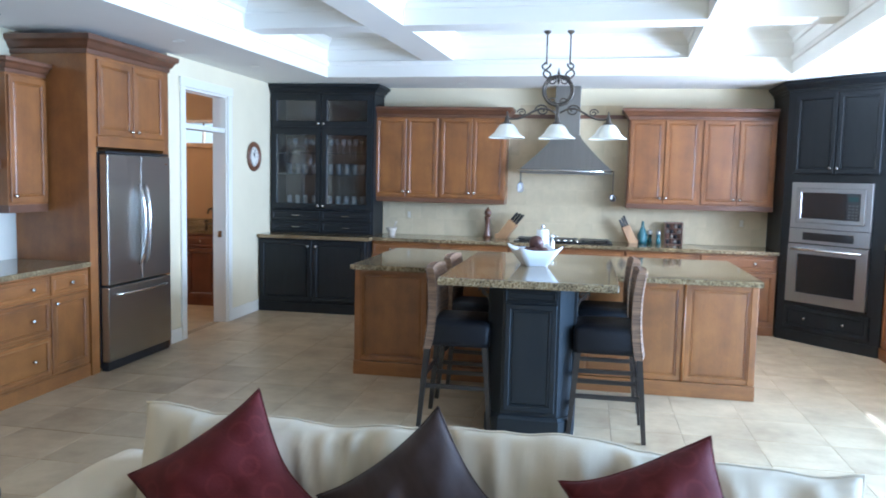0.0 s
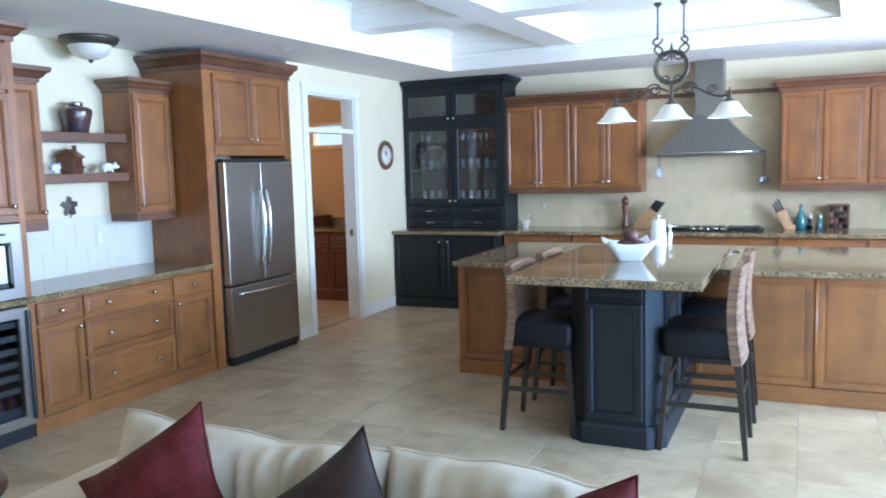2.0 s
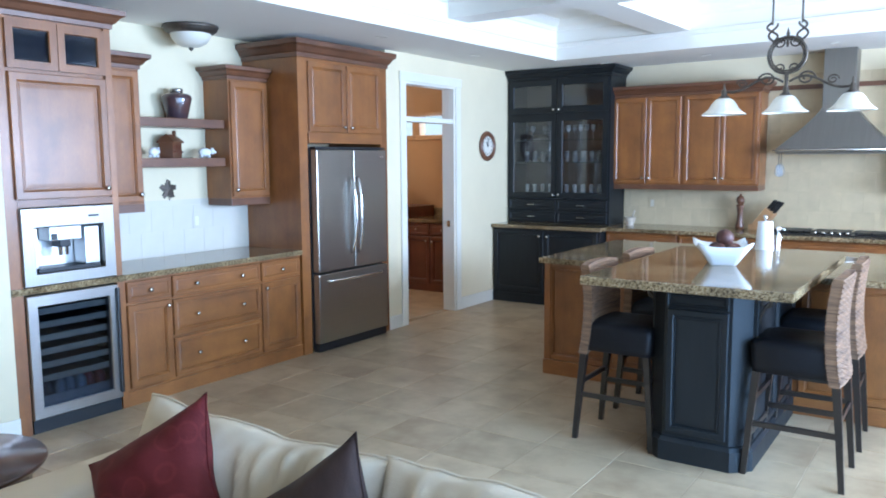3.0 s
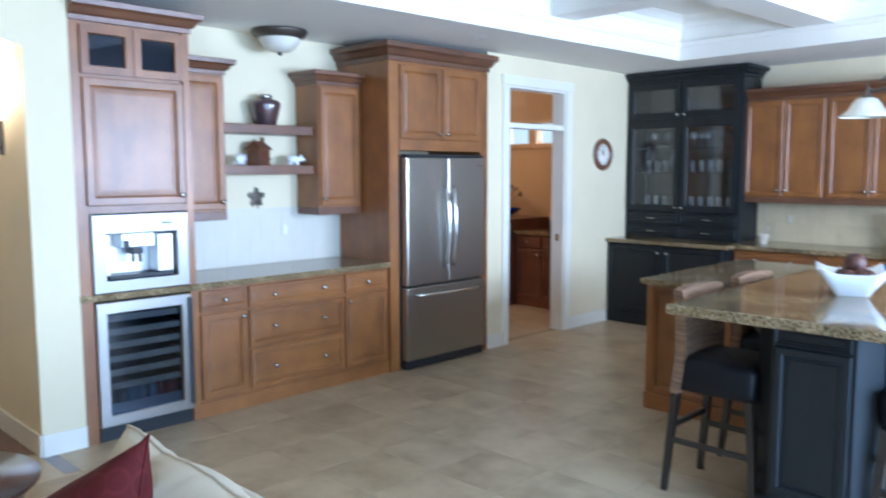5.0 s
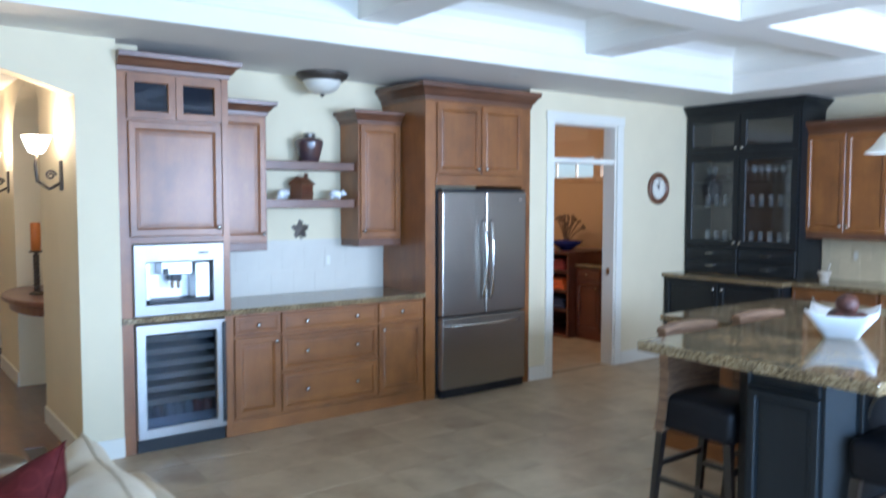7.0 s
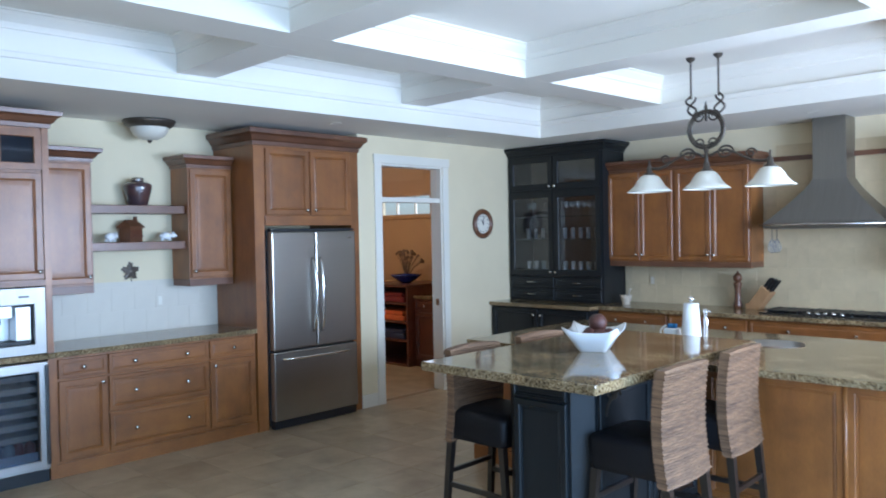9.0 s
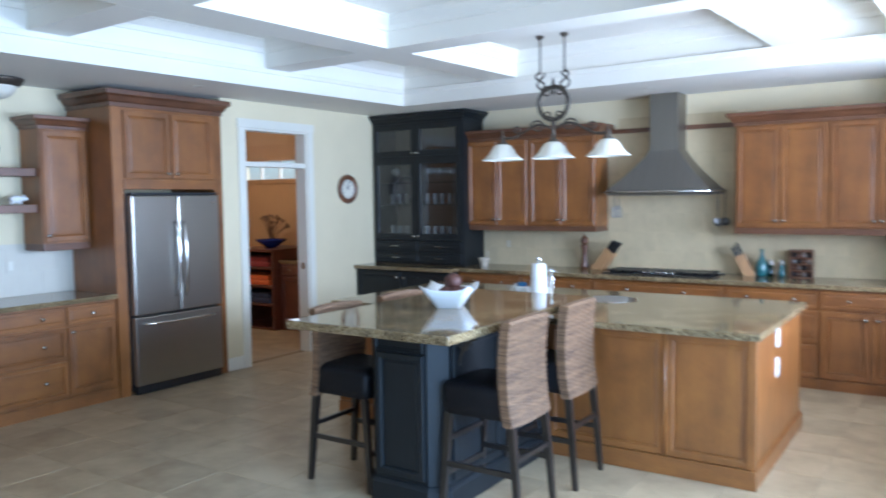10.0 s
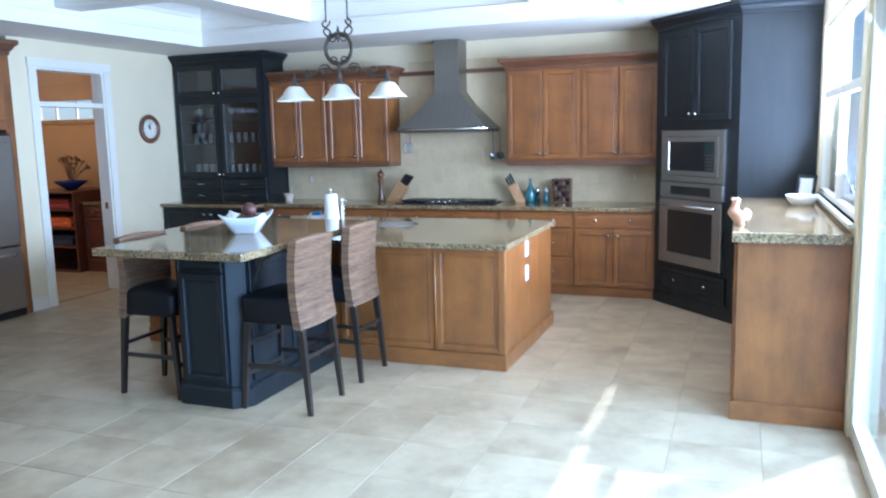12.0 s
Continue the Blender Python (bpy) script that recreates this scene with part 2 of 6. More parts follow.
SIDE_SPLASH = material("pale_stone_tile", (0.68, 0.63, 0.52), 0.5, vary=0.08, scale=5, detail=8, bump=0.05, bump_scale=40)
SPLASH_BED = material("stone_grout", (0.63, 0.52, 0.325), 0.8, vary=0.15, scale=20)
BOTTLE_GLASS = glass("teal_glass", (0.12, 0.32, 0.34))
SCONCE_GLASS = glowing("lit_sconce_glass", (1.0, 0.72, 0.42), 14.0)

# ---- mesh helpers ----


def part(name, bm, mat, parent=None, label="", smooth=False):
    me = bpy.data.meshes.new(name)
    bm.normal_update()
    bm.to_mesh(me)
    bm.free()
    me.materials.append(mat)
    if smooth:
        for poly in me.polygons:
            poly.use_smooth = True
    ob = new(name, me)
    ob.parent = parent
    if label:
        ob["label"] = label
    return ob


def thing(name, label, category, m=None, group="", kind=""):
    ob = tagged(new(name), label, category, group, kind)
    ob.empty_display_size = 0.1
    if m is not None:
        ob.matrix_world = m
    return ob


def box(bm, x0, x1, y0, y1, z0, z1, bevel=0.0, m=None):
    vs = bmesh.ops.create_cube(bm, size=1)["verts"]
    for v in vs:
        v.co = Vector(((x0 + x1) / 2 + v.co.x * (x1 - x0), (y0 + y1) / 2 + v.co.y * (y1 - y0), (z0 + z1) / 2 + v.co.z * (z1 - z0)))
    if bevel > 0:
        es = {e for v in vs for e in v.link_edges}
        r = bmesh.ops.bevel(bm, geom=list(es), offset=bevel, segments=2, profile=0.6, affect="EDGES")
        vs = list({v for f in r["faces"] for v in f.verts} | {v for v in vs if v.is_valid})
    if m is not None:
        for v in vs:
            v.co = m @ v.co
    return bm


def boxed(*a, **k):
    return box(bmesh.new(), *a, **k)


def rings(bm, loops, close=True, cap=(True, True)):
    """Joins loops of points (all as long as each other) by quads."""
    vv = [[bm.verts.new(p) for p in lp] for lp in loops]
    n = len(vv[0])
    for a, b in zip(vv, vv[1:]):
        for i in range(n if close else n - 1):
            j = (i + 1) % n
            bm.faces.new((a[i], a[j], b[j], b[i]))
    if close and cap[0]:
        bm.faces.new(vv[0][::-1])
    if close and cap[1]:
        bm.faces.new(vv[-1])
    return bm


def panel(bm, x0, x1, z0, z1, prof):
    """A door or drawer front from concentric rectangles: prof is (inset, y); the front looks to -y."""
    return rings(bm, [[(x0 + i, y, z0 + i), (x1 - i, y, z0 + i), (x1 - i, y, z1 - i), (x0 + i, y, z1 - i)] for i, y in prof])


def shaker(x0, x1, z0, z1, y=0.0, rail=0.062, th=0.02):
    return panel(bmesh.new(), x0, x1, z0, z1, [(0.002, y), (0.002, y - th + 0.004), (0.006, y - th), (rail - 0.016, y - th), (rail - 0.01, y - th + 0.006), (rail - 0.004, y - th + 0.004), (rail - 0.002, y - th + 0.0135), (rail + 0.004, y - th + 0.0135), (rail + 0.007, y - th + 0.0105), (rail + 0.03, y - th + 0.0095)])


def slab_front(x0, x1, z0, z1, y=0.0, th=0.02):
    return panel(bmesh.new(), x0, x1, z0, z1, [(0.002, y), (0.002, y - th + 0.006), (0.006, y - th), (0.026, y - th), (0.03, y - th + 0.004), (0.036, y - th + 0.004), (0.044, y - th + 0.001)])


def lathe(prof, seg=20, m=None, bm=None, cap=(True, True)):
    bm = bm or bmesh.new()
    m = m or Matrix()
    rings(bm, [[m @ Vector((r * math.cos(a), r * math.sin(a), z)) for a in (2 * math.pi * i / seg for i in range(seg))] for r, z in prof], cap=cap)
    return bm


def tube(points, radius, seg=8, bm=None, closed=False):
    bm = bm or bmesh.new()
    pts = [Vector(p) for p in points]
    loops, n = [], len(pts)
    up = Vector((0, 0, 1))
    for i, p in enumerate(pts):
        a, b = (pts[i - 1], pts[(i + 1) % n]) if closed else (pts[max(i - 1, 0)], pts[min(i + 1, n - 1)])
        d = (b - a).normalized()
        u = up - d * up.dot(d)
        if u.length < 0.05:
            u = Vector((1, 0, 0)) - d * d.x
        u.normalize()
        w = d.cross(u)
        up = u
        r = radius(i / max(n - 1, 1)) if callable(radius) else radius
        loops.append([p + (u * math.cos(t) + w * math.sin(t)) * r for t in (2 * math.pi * k / seg for k in range(seg))])
    if closed:
        loops.append(loops[0])
        return rings(bm, loops, cap=(False, False))
    return rings(bm, loops)


def crown(bm, x0, x1, yf, yb, prof, left=True, right=True):
    """A moulding round the front and the free sides of a cabinet: prof is (outset, z) upward."""
    loops = [[(x0 - (o if left else 0), yb, z), (x0 - (o if left else 0), yf - o, z), (x1 + (o if right else 0), yf - o, z), (x1 + (o if right else 0), yb, z)] for o, z in prof]
    return rings(bm, loops)


CROWN = ((0.0, 0.0), (0.012, 0.002), (0.014, 0.03), (0.03, 0.04), (0.05, 0.07), (0.075, 0.085), (0.078, 0.115), (0.07, 0.12))


def knob(parent, x, y, z, mat=None):
    m = pose(x, y, z, 90)
    return part("knob", lathe([(0.006, 0), (0.006, 0.012), (0.015, 0.018), (0.016, 0.024), (0.008, 0.03)], 12, m), mat or NICKEL, parent, "satin nickel knob", True)


def door(parent, x0, x1, z0, z1, y, mat, knob_at=None, rail=0.062, name="door"):
    d = part(name, shaker(x0, x1, z0, z1, y, rail), mat, parent)
    if knob_at:
        knob(d, knob_at[0], y - 0.02, knob_at[1])
    return d


def drawer(parent, x0, x1, z0, z1, y, mat, knobs=(0.5,)):
    d = part("drawer", shaker(x0, x1, z0, z1, y, 0.045) if z1 - z0 > 0.2 else slab_front(x0, x1, z0, z1, y), mat, parent)
    for k in knobs:
        knob(d, x0 + (x1 - x0) * k, y - 0.02, (z0 + z1) / 2)
    return d


def structure(name, bm, mat, label, smooth=False):
    return tagged(part(name, bm, mat, None, "", smooth), label, name.split("_")[0], "", "structure")


# ---- the large structure ----
# kitchen: x -3.57 to 3.65, y to 9.85; soffit at 2.71; niche behind the west cabinets to x -4.22
structure("wall_north", boxed(-6.9, 3.9, 9.85, 10.0, 0, 2.14 - 0.14), WALL, "cream painted plaster wall behind the long counter")
bm = bmesh.new()
box(bm, -3.645, 3.9, 9.85, 10.0, 2.0, 3.4)
box(bm, -6.9, -6.42, 9.85, 10.0, 2.0, 3.4)
box(bm, -6.42, -3.645, 9.85, 10.0, 2.26, 3.4)
structure("wall_north_upper", bm, WALL, "upper part of the cream plaster wall")
bm = bmesh.new()
box(bm, -3.72, -3.57, 7.04, 7.34, 0, 2.71)
box(bm, -3.72, -3.57, 8.24, 9.85, 0, 2.71)
box(bm, -3.72, -3.57, 7.34, 8.24, 2.44, 2.71)
structure("wall_west_door", bm, WALL, "cream painted wall with a tall doorway and transom")
structure("wall_west_niche", boxed(-4.37, -4.22, 3.35, 7.19, 0, 2.71), WALL, "cream wall behind the built-in cabinets")
structure("wall_niche_end", boxed(-4.22, -3.72, 7.045, 7.19, 0, 2.71), WALL, "short cream wall beside the refrigerator cabinet")

# arched opening to the hall: y 1.3 to 3.17
bm = bmesh.new()
box(bm, -4.75, -3.57, 3.17, 3.42, 0, 2.71)
box(bm, -3.72, -3.57, -2.6, 1.3, 0, 2.71)
arch = [(1.3 + (3.17 - 1.3) * i / 16, 2.34 + 0.2 * math.sin(math.pi * i / 16)) for i in range(17)]
rings(bm, [[(x, y, z) for x in (-3.72,)] + [(-3.57, y, z), (-3.57, y, 2.71), (-3.72, y, 2.71)] for y, z in arch])
structure("wall_west_arch", bm, WALL, "cream wall with an arched opening to the hall")
structure("wall_south", boxed(-3.72, 3.9, -2.75, -2.6, 0, 3.4), WALL, "plain cream wall behind the sofa area")
bm = bmesh.new()
box(bm, 3.65, 3.8, 5.86, 6.02, 0, 2.71)
box(bm, 3.65, 3.8, 6.02, 8.2, 0, 1.15)
box(bm, 3.65, 3.8, 6.02, 8.2, 2.45, 2.71)
box(bm, 3.65, 3.8, 8.2, 9.85, 0, 2.71)
box(bm, 3.65, 3.8, -2.6, 5.86, 2.5, 2.71)
box(bm, 3.65, 3.8, -2.6, -1.4, 0, 2.5)
box(bm, 3.65, 3.8, 2.0, 2.3, 0, 2.5)
structure("wall_east", bm, WALL, "cream wall with patio doors and a window over the counter")

# ceiling: flat soffit round a tray with coffers; the tray lies 2.5 degrees askew of the walls
ZS, ZB, ZP = 2.71, 2.88, 3.12
TRAY = pose(-2.64, 8.8, 0, 0, 0, -2.5)
TW, TL = 4.82, 7.8
XB, YB = (1.1, 3.84), (-6.14, -4.04, -1.95)
XS = [0.0] + [v for x in XB for v in (x, x + 0.335)] + [TW]
YS = [-TL] + [v for y in YB for v in (y, y + 0.29)] + [0.0]


def tray_loop(x0, x1, y0, y1, z, o=0.0):
    return [TRAY @ Vector(p) for p in ((x0 + o, y0 + o, z), (x1 - o, y0 + o, z), (x1 - o, y1 - o, z), (x0 + o, y1 - o, z))]


bm = bmesh.new()
room = [(-4.37, -2.75), (3.9, -2.75), (3.9, 10.0), (-4.37, 10.0)]
rings(bm, [[(x, y, 2.8) for x, y in room], [(x, y, ZS) for x, y in room], tray_loop(0, TW, -TL, 0, ZS), tray_loop(0, TW, -TL, 0, ZP), tray_loop(0, TW, -TL, 0, 3.2, -0.1), tray_loop(0, TW, -TL, 0, 2.8, -0.1), [(x, y, 2.8) for x, y in room]], cap=(False, False))
box(bm, -0.09, TW + 0.09, -TL - 0.09, 0.09, ZP, ZP + 0.1, m=TRAY)
for x in XB:
    box(bm, x, x + 0.335, -TL + 0.002, -0.002, ZB, ZP + 0.01, m=TRAY)
for y in YB:
    for xa, xb in zip(XS[::2], XS[1::2]):
        box(bm, xa + 0.002, xb - 0.002, y, y + 0.29, ZB, ZP + 0.01, m=TRAY)
# crown in every coffer and a small ledge round the tray
for xa, xb in zip(XS[::2], XS[1::2]):
    for ya, yb in zip(YS[::2], YS[1::2]):
        prof = [(0.0, ZP - 0.11), (0.014, ZP - 0.105), (0.02, ZP - 0.07), (0.06, ZP - 0.03), (0.07, ZP - 0.012), (0.085, ZP - 0.01), (0.085, ZP)]
        rings(bm, [tray_loop(xa, xb, ya, yb, z, o) for o, z in prof], cap=(False, False))
rings(bm, [tray_loop(0, TW, -TL, 0, z, o) for o, z in ((0, ZB - 0.045), (0.014, ZB - 0.04), (0.024, ZB - 0.012), (0.03, ZB - 0.004), (0, ZB - 0.002))], cap=(False, False))
structure("ceiling", bm, WHITE, "white coffered tray ceiling with a flat soffit round it")
structure("ceiling_outer_rooms", boxed(-10.6, -4.37, -2.75, 10.0, 2.71, 2.8), WHITE, "flat white ceiling of the hall and the laundry")


def west(y, x):
    """A frame on the west wall: local x runs along +y, the front looks to +x."""
    return pose(x, y, 0, 0, 0, 90)


# doorway to the laundry
dw = thing("door_1", "white painted doorway casing with a transom bar", "doorway", west(7.34, -3.57), kind="structure")
part("casing_side", boxed(-0.09, 0.0, -0.02, 0, 0, 2.44, 0.004), TRIM, dw)
part("casing_side", boxed(0.9, 0.99, -0.02, 0, 0, 2.44, 0.004), TRIM, dw)
part("casing_head", boxed(-0.1, 1.0, -0.026, 0, 2.44, 2.53, 0.004), TRIM, dw)
part("jamb", boxed(0.0, 0.02, 0, 0.152, 0, 2.42), TRIM, dw)
part("jamb", boxed(0.88, 0.9, 0, 0.152, 0, 2.42), TRIM, dw)
part("jamb_head", boxed(0.0, 0.9, 0, 0.152, 2.42, 2.44), TRIM, dw)
part("transom_bar", boxed(0.02, 0.88, 0.01, 0.14, 2.05, 2.1, 0.004), TRIM, dw)
part("transom_pane", boxed(0.02, 0.88, 0.07, 0.076, 2.1, 2.42), PANE, dw, "clear transom glass")
part("strike_plate", boxed(0.874, 0.88, 0.05, 0.09, 0.93, 1.0), NICKEL, dw)
for y0, y1, x in ((8.34, 9.03, -3.57), (7.04, 7.245, -3.57), (3.17, 3.42, -3.57), (-2.6, 1.3, -3.57)):
    structure("baseboard", boxed(x, x + 0.015, y0, y1, 0, 0.13, 0.003), TRIM, "white painted baseboard")
structure("baseboard", boxed(-4.75, -3.57, 3.155, 3.17, 0, 0.13, 0.003), TRIM, "white painted baseboard in the hall")


# ---- west run: tower, base cabinets, uppers, shelves, refrigerator ----
t = thing("appliance_tower", "tall brown maple cabinet tower with glass-fronted top doors", "cabinet", west(3.42, -3.57))
part("side_panel", boxed(0, 0.075, 0, 0.64, 0, 2.54), MAPLE, t)
part("side_panel", boxed(0.695, 0.74, 0, 0.64, 0, 2.54), MAPLE, t)
part("body", boxed(0.075, 0.695, 0.02, 0.64, 1.41, 2.54), MAPLE, t)
part("rail", boxed(0.075, 0.695, -0.002, 0.02, 1.40, 1.44), MAPLE_X, t)
part("counter_strip", boxed(0.0, 0.74, -0.02, 0.64, 0.872, 0.914, 0.004), GRANITE, t, "speckled granite strip")
part("crown", crown(bmesh.new(), 0, 0.74, 0, 0.64, [(o, z + 2.52) for o, z in CROWN], left=False), WALNUT, t)
door(t, 0.06, 0.685, 1.445, 2.2, 0.0, MAPLE, (0.65, 1.50))
for a, b in ((0.06, 0.37), (0.375, 0.685)):
    d = part("glazed_door", rings(bmesh.new(), [[(a + i, y, 2.22 + i), (b - i, y, 2.22 + i), (b - i, y, 2.5 - i), (a + i, y, 2.5 - i)] for i, y in ((0, 0), (0, -0.02), (0.045, -0.02), (0.05, -0.012), (0.05, 0))], cap=(False, False)), MAPLE, t)
    part("pane", boxed(a + 0.045, b - 0.045, -0.012, -0.008, 2.265, 2.455), DARK_PANE, d, "dark glass pane")
# Black sheet behind the panes stands in for a shaded hollow.
part("dark_hollow_sheet", boxed(0.1, 0.66, 0.012, 0.019, 2.25, 2.48), BLACK, t)

t = thing("base_cabinet", "brown maple base cabinet with three drawer stacks and nickel knobs", "cabinet", west(4.16, -3.58))
part("body", boxed(0, 1.68, 0.0, 0.63, 0, 0.872), MAPLE, t)
part("plinth", boxed(0, 1.68, -0.012, 0, 0, 0.1, 0.003), MAPLE_X, t)
drawer(t, 0.02, 0.375, 0.715, 0.86, 0, MAPLE_X)
drawer(t, 0.385, 1.22, 0.705, 0.86, 0, MAPLE_X, (0.24, 0.76))
drawer(t, 1.23, 1.665, 0.705, 0.86, 0, MAPLE_X)
door(t, 0.02, 0.375, 0.12, 0.70, 0, MAPLE, (0.335, 0.655))
drawer(t, 0.385, 1.22, 0.425, 0.69, 0, MAPLE_X, (0.24, 0.76))
drawer(t, 0.385, 1.22, 0.12, 0.41, 0, MAPLE_X, (0.24, 0.76))
door(t, 1.23, 1.665, 0.12, 0.69, 0, MAPLE, (1.27, 0.645))
t = thing("worktop", "polished speckled granite worktop on the side cabinets", "worktop", west(4.16, -3.55))
part("slab", boxed(0, 1.685, 0, 0.67, 0.874, 0.914, 0.006), GRANITE, t)

for y0, y1, kx, name in ((4.16, 4.6, 0.4, "left"), (5.42, 5.845, 0.04, "right")):
    w = y1 - y0
    t = thing("wall_cabinet", "small brown maple wall cabinet with a crown beside open shelves", "cabinet", west(y0, -3.92), group="small wall cabinets")
    part("body", boxed(0, w, 0, 0.3, 1.36, 2.34), MAPLE, t)
    part("crown", crown(bmesh.new(), 0, w, 0, 0.3, [(o * 0.9, z * 0.9 + 2.33) for o, z in CROWN], left=kx < 0.2, right=kx > 0.2), WALNUT, t)
    part("light_rail", boxed(0.0, w, -0.004, 0.3, 1.3, 1.36, 0.004), WALNUT, t)
    door(t, 0.012, w - 0.012, 1.375, 2.315, 0, MAPLE, (kx, 1.43))
for z in (1.625, 1.93):
    t = thing("wall_shelf", "thick brown wooden wall shelf between two cabinets", "shelf", west(4.602, -3.97), group="wall shelves")
    part("board", boxed(0, 0.816, 0, 0.25, z, z + 0.07, 0.005), WALNUT, t)

t = thing("refrigerator_cabinet", "tall brown maple surround with cupboards above the refrigerator", "cabinet", west(5.85, -3.56))
part("side_panel", boxed(0, 0.1, 0, 0.66, 0, 2.53), MAPLE, t)
part("side_panel", boxed(1.085, 1.185, 0, 0.66, 0, 2.53), MAPLE, t)
part("body", boxed(0.1, 1.085, 0.0, 0.66, 1.83, 2.53), MAPLE, t)
part("valance", boxed(0.1, 1.085, -0.018, 0, 1.815, 1.9, 0.004), MAPLE_X, t)
part("crown", crown(bmesh.new(), 0, 1.185, 0, 0.66, [(o * 0.95, z * 1.2 + 2.525) for o, z in CROWN], right=True), WALNUT, t)
door(t, 0.11, 0.588, 1.91, 2.5, 0, MAPLE, (0.545, 1.955))
door(t, 0.597, 1.075, 1.91, 2.5, 0, MAPLE, (0.64, 1.955))


def refrigerator(m):
    t = thing("refrigerator", "stainless steel French-door refrigerator with a bottom freezer drawer", "refrigerator", m)
    part("body", boxed(0, 0.955, 0.06, 0.65, 0.03, 1.775, 0.006), BLACK, t)
    part("kick_grille", boxed(0.01, 0.945, 0.0, 0.06, 0.005, 0.075, 0.004), BLACK, t)
    for a, b, hx in ((0.004, 0.474, 0.43), (0.481, 0.951, 0.525)):
        d = part("door", boxed(a, b, -0.02, 0.055, 0.705, 1.76, 0.012), FRIDGE_STEEL, t, "brushed steel door")
        bow = [(hx + (0.012 if hx < 0.48 else -0.012) * math.sin(math.pi * i / 12), -0.03 - 0.05 * math.sin(math.pi * i / 12) ** 0.5, 0.84 + 0.68 * i / 12) for i in range(13)]
        part("handle", tube(bow, 0.0125, 10), CHROME, d, "bowed steel handle", True)
    d = part("freezer_drawer", boxed(0.004, 0.951, -0.02, 0.055, 0.08, 0.69, 0.012), FRIDGE_STEEL, t, "brushed steel drawer front")
    bow = [(0.09 + 0.775 * i / 12, -0.03 - 0.045 * math.sin(math.pi * i / 12) ** 0.5, 0.625) for i in range(13)]
    part("handle", tube(bow, 0.0125, 10), CHROME, d, "bowed steel handle", True)
    part("badge", boxed(0.86, 0.9, -0.0215, -0.019, 1.69, 1.70), NICKEL, t)
    part("hinge_cover", boxed(0.01, 0.95, -0.005, 0.06, 1.765, 1.785, 0.003), BLACK, t)
    return t


refrigerator(west(5.965, -3.5))


RACK_WOOD = wood("beech_rack", (0.62, 0.45, 0.26), (0.48, 0.33, 0.18), along="x")
PALE_LABEL = material("pale_bottle_label", (0.2, 0.2, 0.19), 0.5)


def wine_cooler(m):
    t = thing("wine_cooler", "under-counter wine cooler with a steel door and bottle racks", "wine cooler", m)
    part("case", rings(bmesh.new(), [[(x0, y, z0), (x1, y, z0), (x1, y, z1), (x0, y, z1)] for x0, x1, z0, z1, y in ((0.0, 0.61, 0.0, 0.865, 0.02), (0.0, 0.61, 0.0, 0.865, 0.6), (0.02, 0.59, 0.1, 0.845, 0.6), (0.02, 0.59, 0.1, 0.845, 0.02))], cap=(False, False)), BLACK, t)
    part("back", boxed(0.02, 0.59, 0.58, 0.6, 0.1, 0.845), BLACK, t)
    part("kick_plate", boxed(0.005, 0.605, 0.0, 0.02, 0.0, 0.085), BLACK, t)
    d = part("door", rings(bmesh.new(), [[(i, y, 0.09 + i), (0.61 - i, y, 0.09 + i), (0.61 - i, y, 0.862 - i * 1.1), (i, y, 0.862 - i * 1.1)] for i, y in ((0, 0.02), (0, -0.018), (0.006, -0.024), (0.062, -0.024), (0.068, -0.018), (0.068, 0.02))], cap=(False, False)), STEEL, t, "steel door frame")
    part("pane", boxed(0.066, 0.544, -0.012, -0.006, 0.155, 0.79), DARK_PANE, d, "tinted glass pane")
    part("handle", boxed(0.585, 0.606, -0.05, -0.024, 0.13, 0.84, 0.006), DARK_WOOD, d, "dark bar handle")
    for i in range(6):
        z = 0.32 + i * 0.085
        r = part("rack", boxed(0.03, 0.58, 0.05, 0.56, z, z + 0.012), DARK_WOOD, t)
        part("rack_front", boxed(0.03, 0.58, 0.03, 0.045, z - 0.016, z + 0.024, 0.003), RACK_WOOD, r, "pale beech rack front")
    for i in range(7):
        part("bottle", lathe([(0.001, 0), (0.034, 0.0), (0.035, 0.004), (0.035, 0.13), (0.03, 0.15), (0.013, 0.165), (0.013, 0.2), (0.001, 0.201)], 12, pose(0.1 + 0.068 * i, 0.09 + 0.02 * (i % 2), 0.105) @ Matrix.Scale(1.1, 4)), (BLACK_GLASS, BLACK_GLASS, PALE_LABEL, PALE_LABEL, PALE_LABEL, RED_LABEL, RED_LABEL)[i], t, "red upright bottle" if i > 4 else "upright bottle", True)
    part("lower_panel", boxed(0.05, 0.56, 0.03, 0.036, 0.105, 0.215), STEEL, t, "pale steel panel")
    return t


wine_cooler(west(3.5, -3.572))


BAY_STEEL = material("polished_bay_steel", (0.72, 0.72, 0.71), 0.3, metal=0.6, vary=0.1, scale=8)


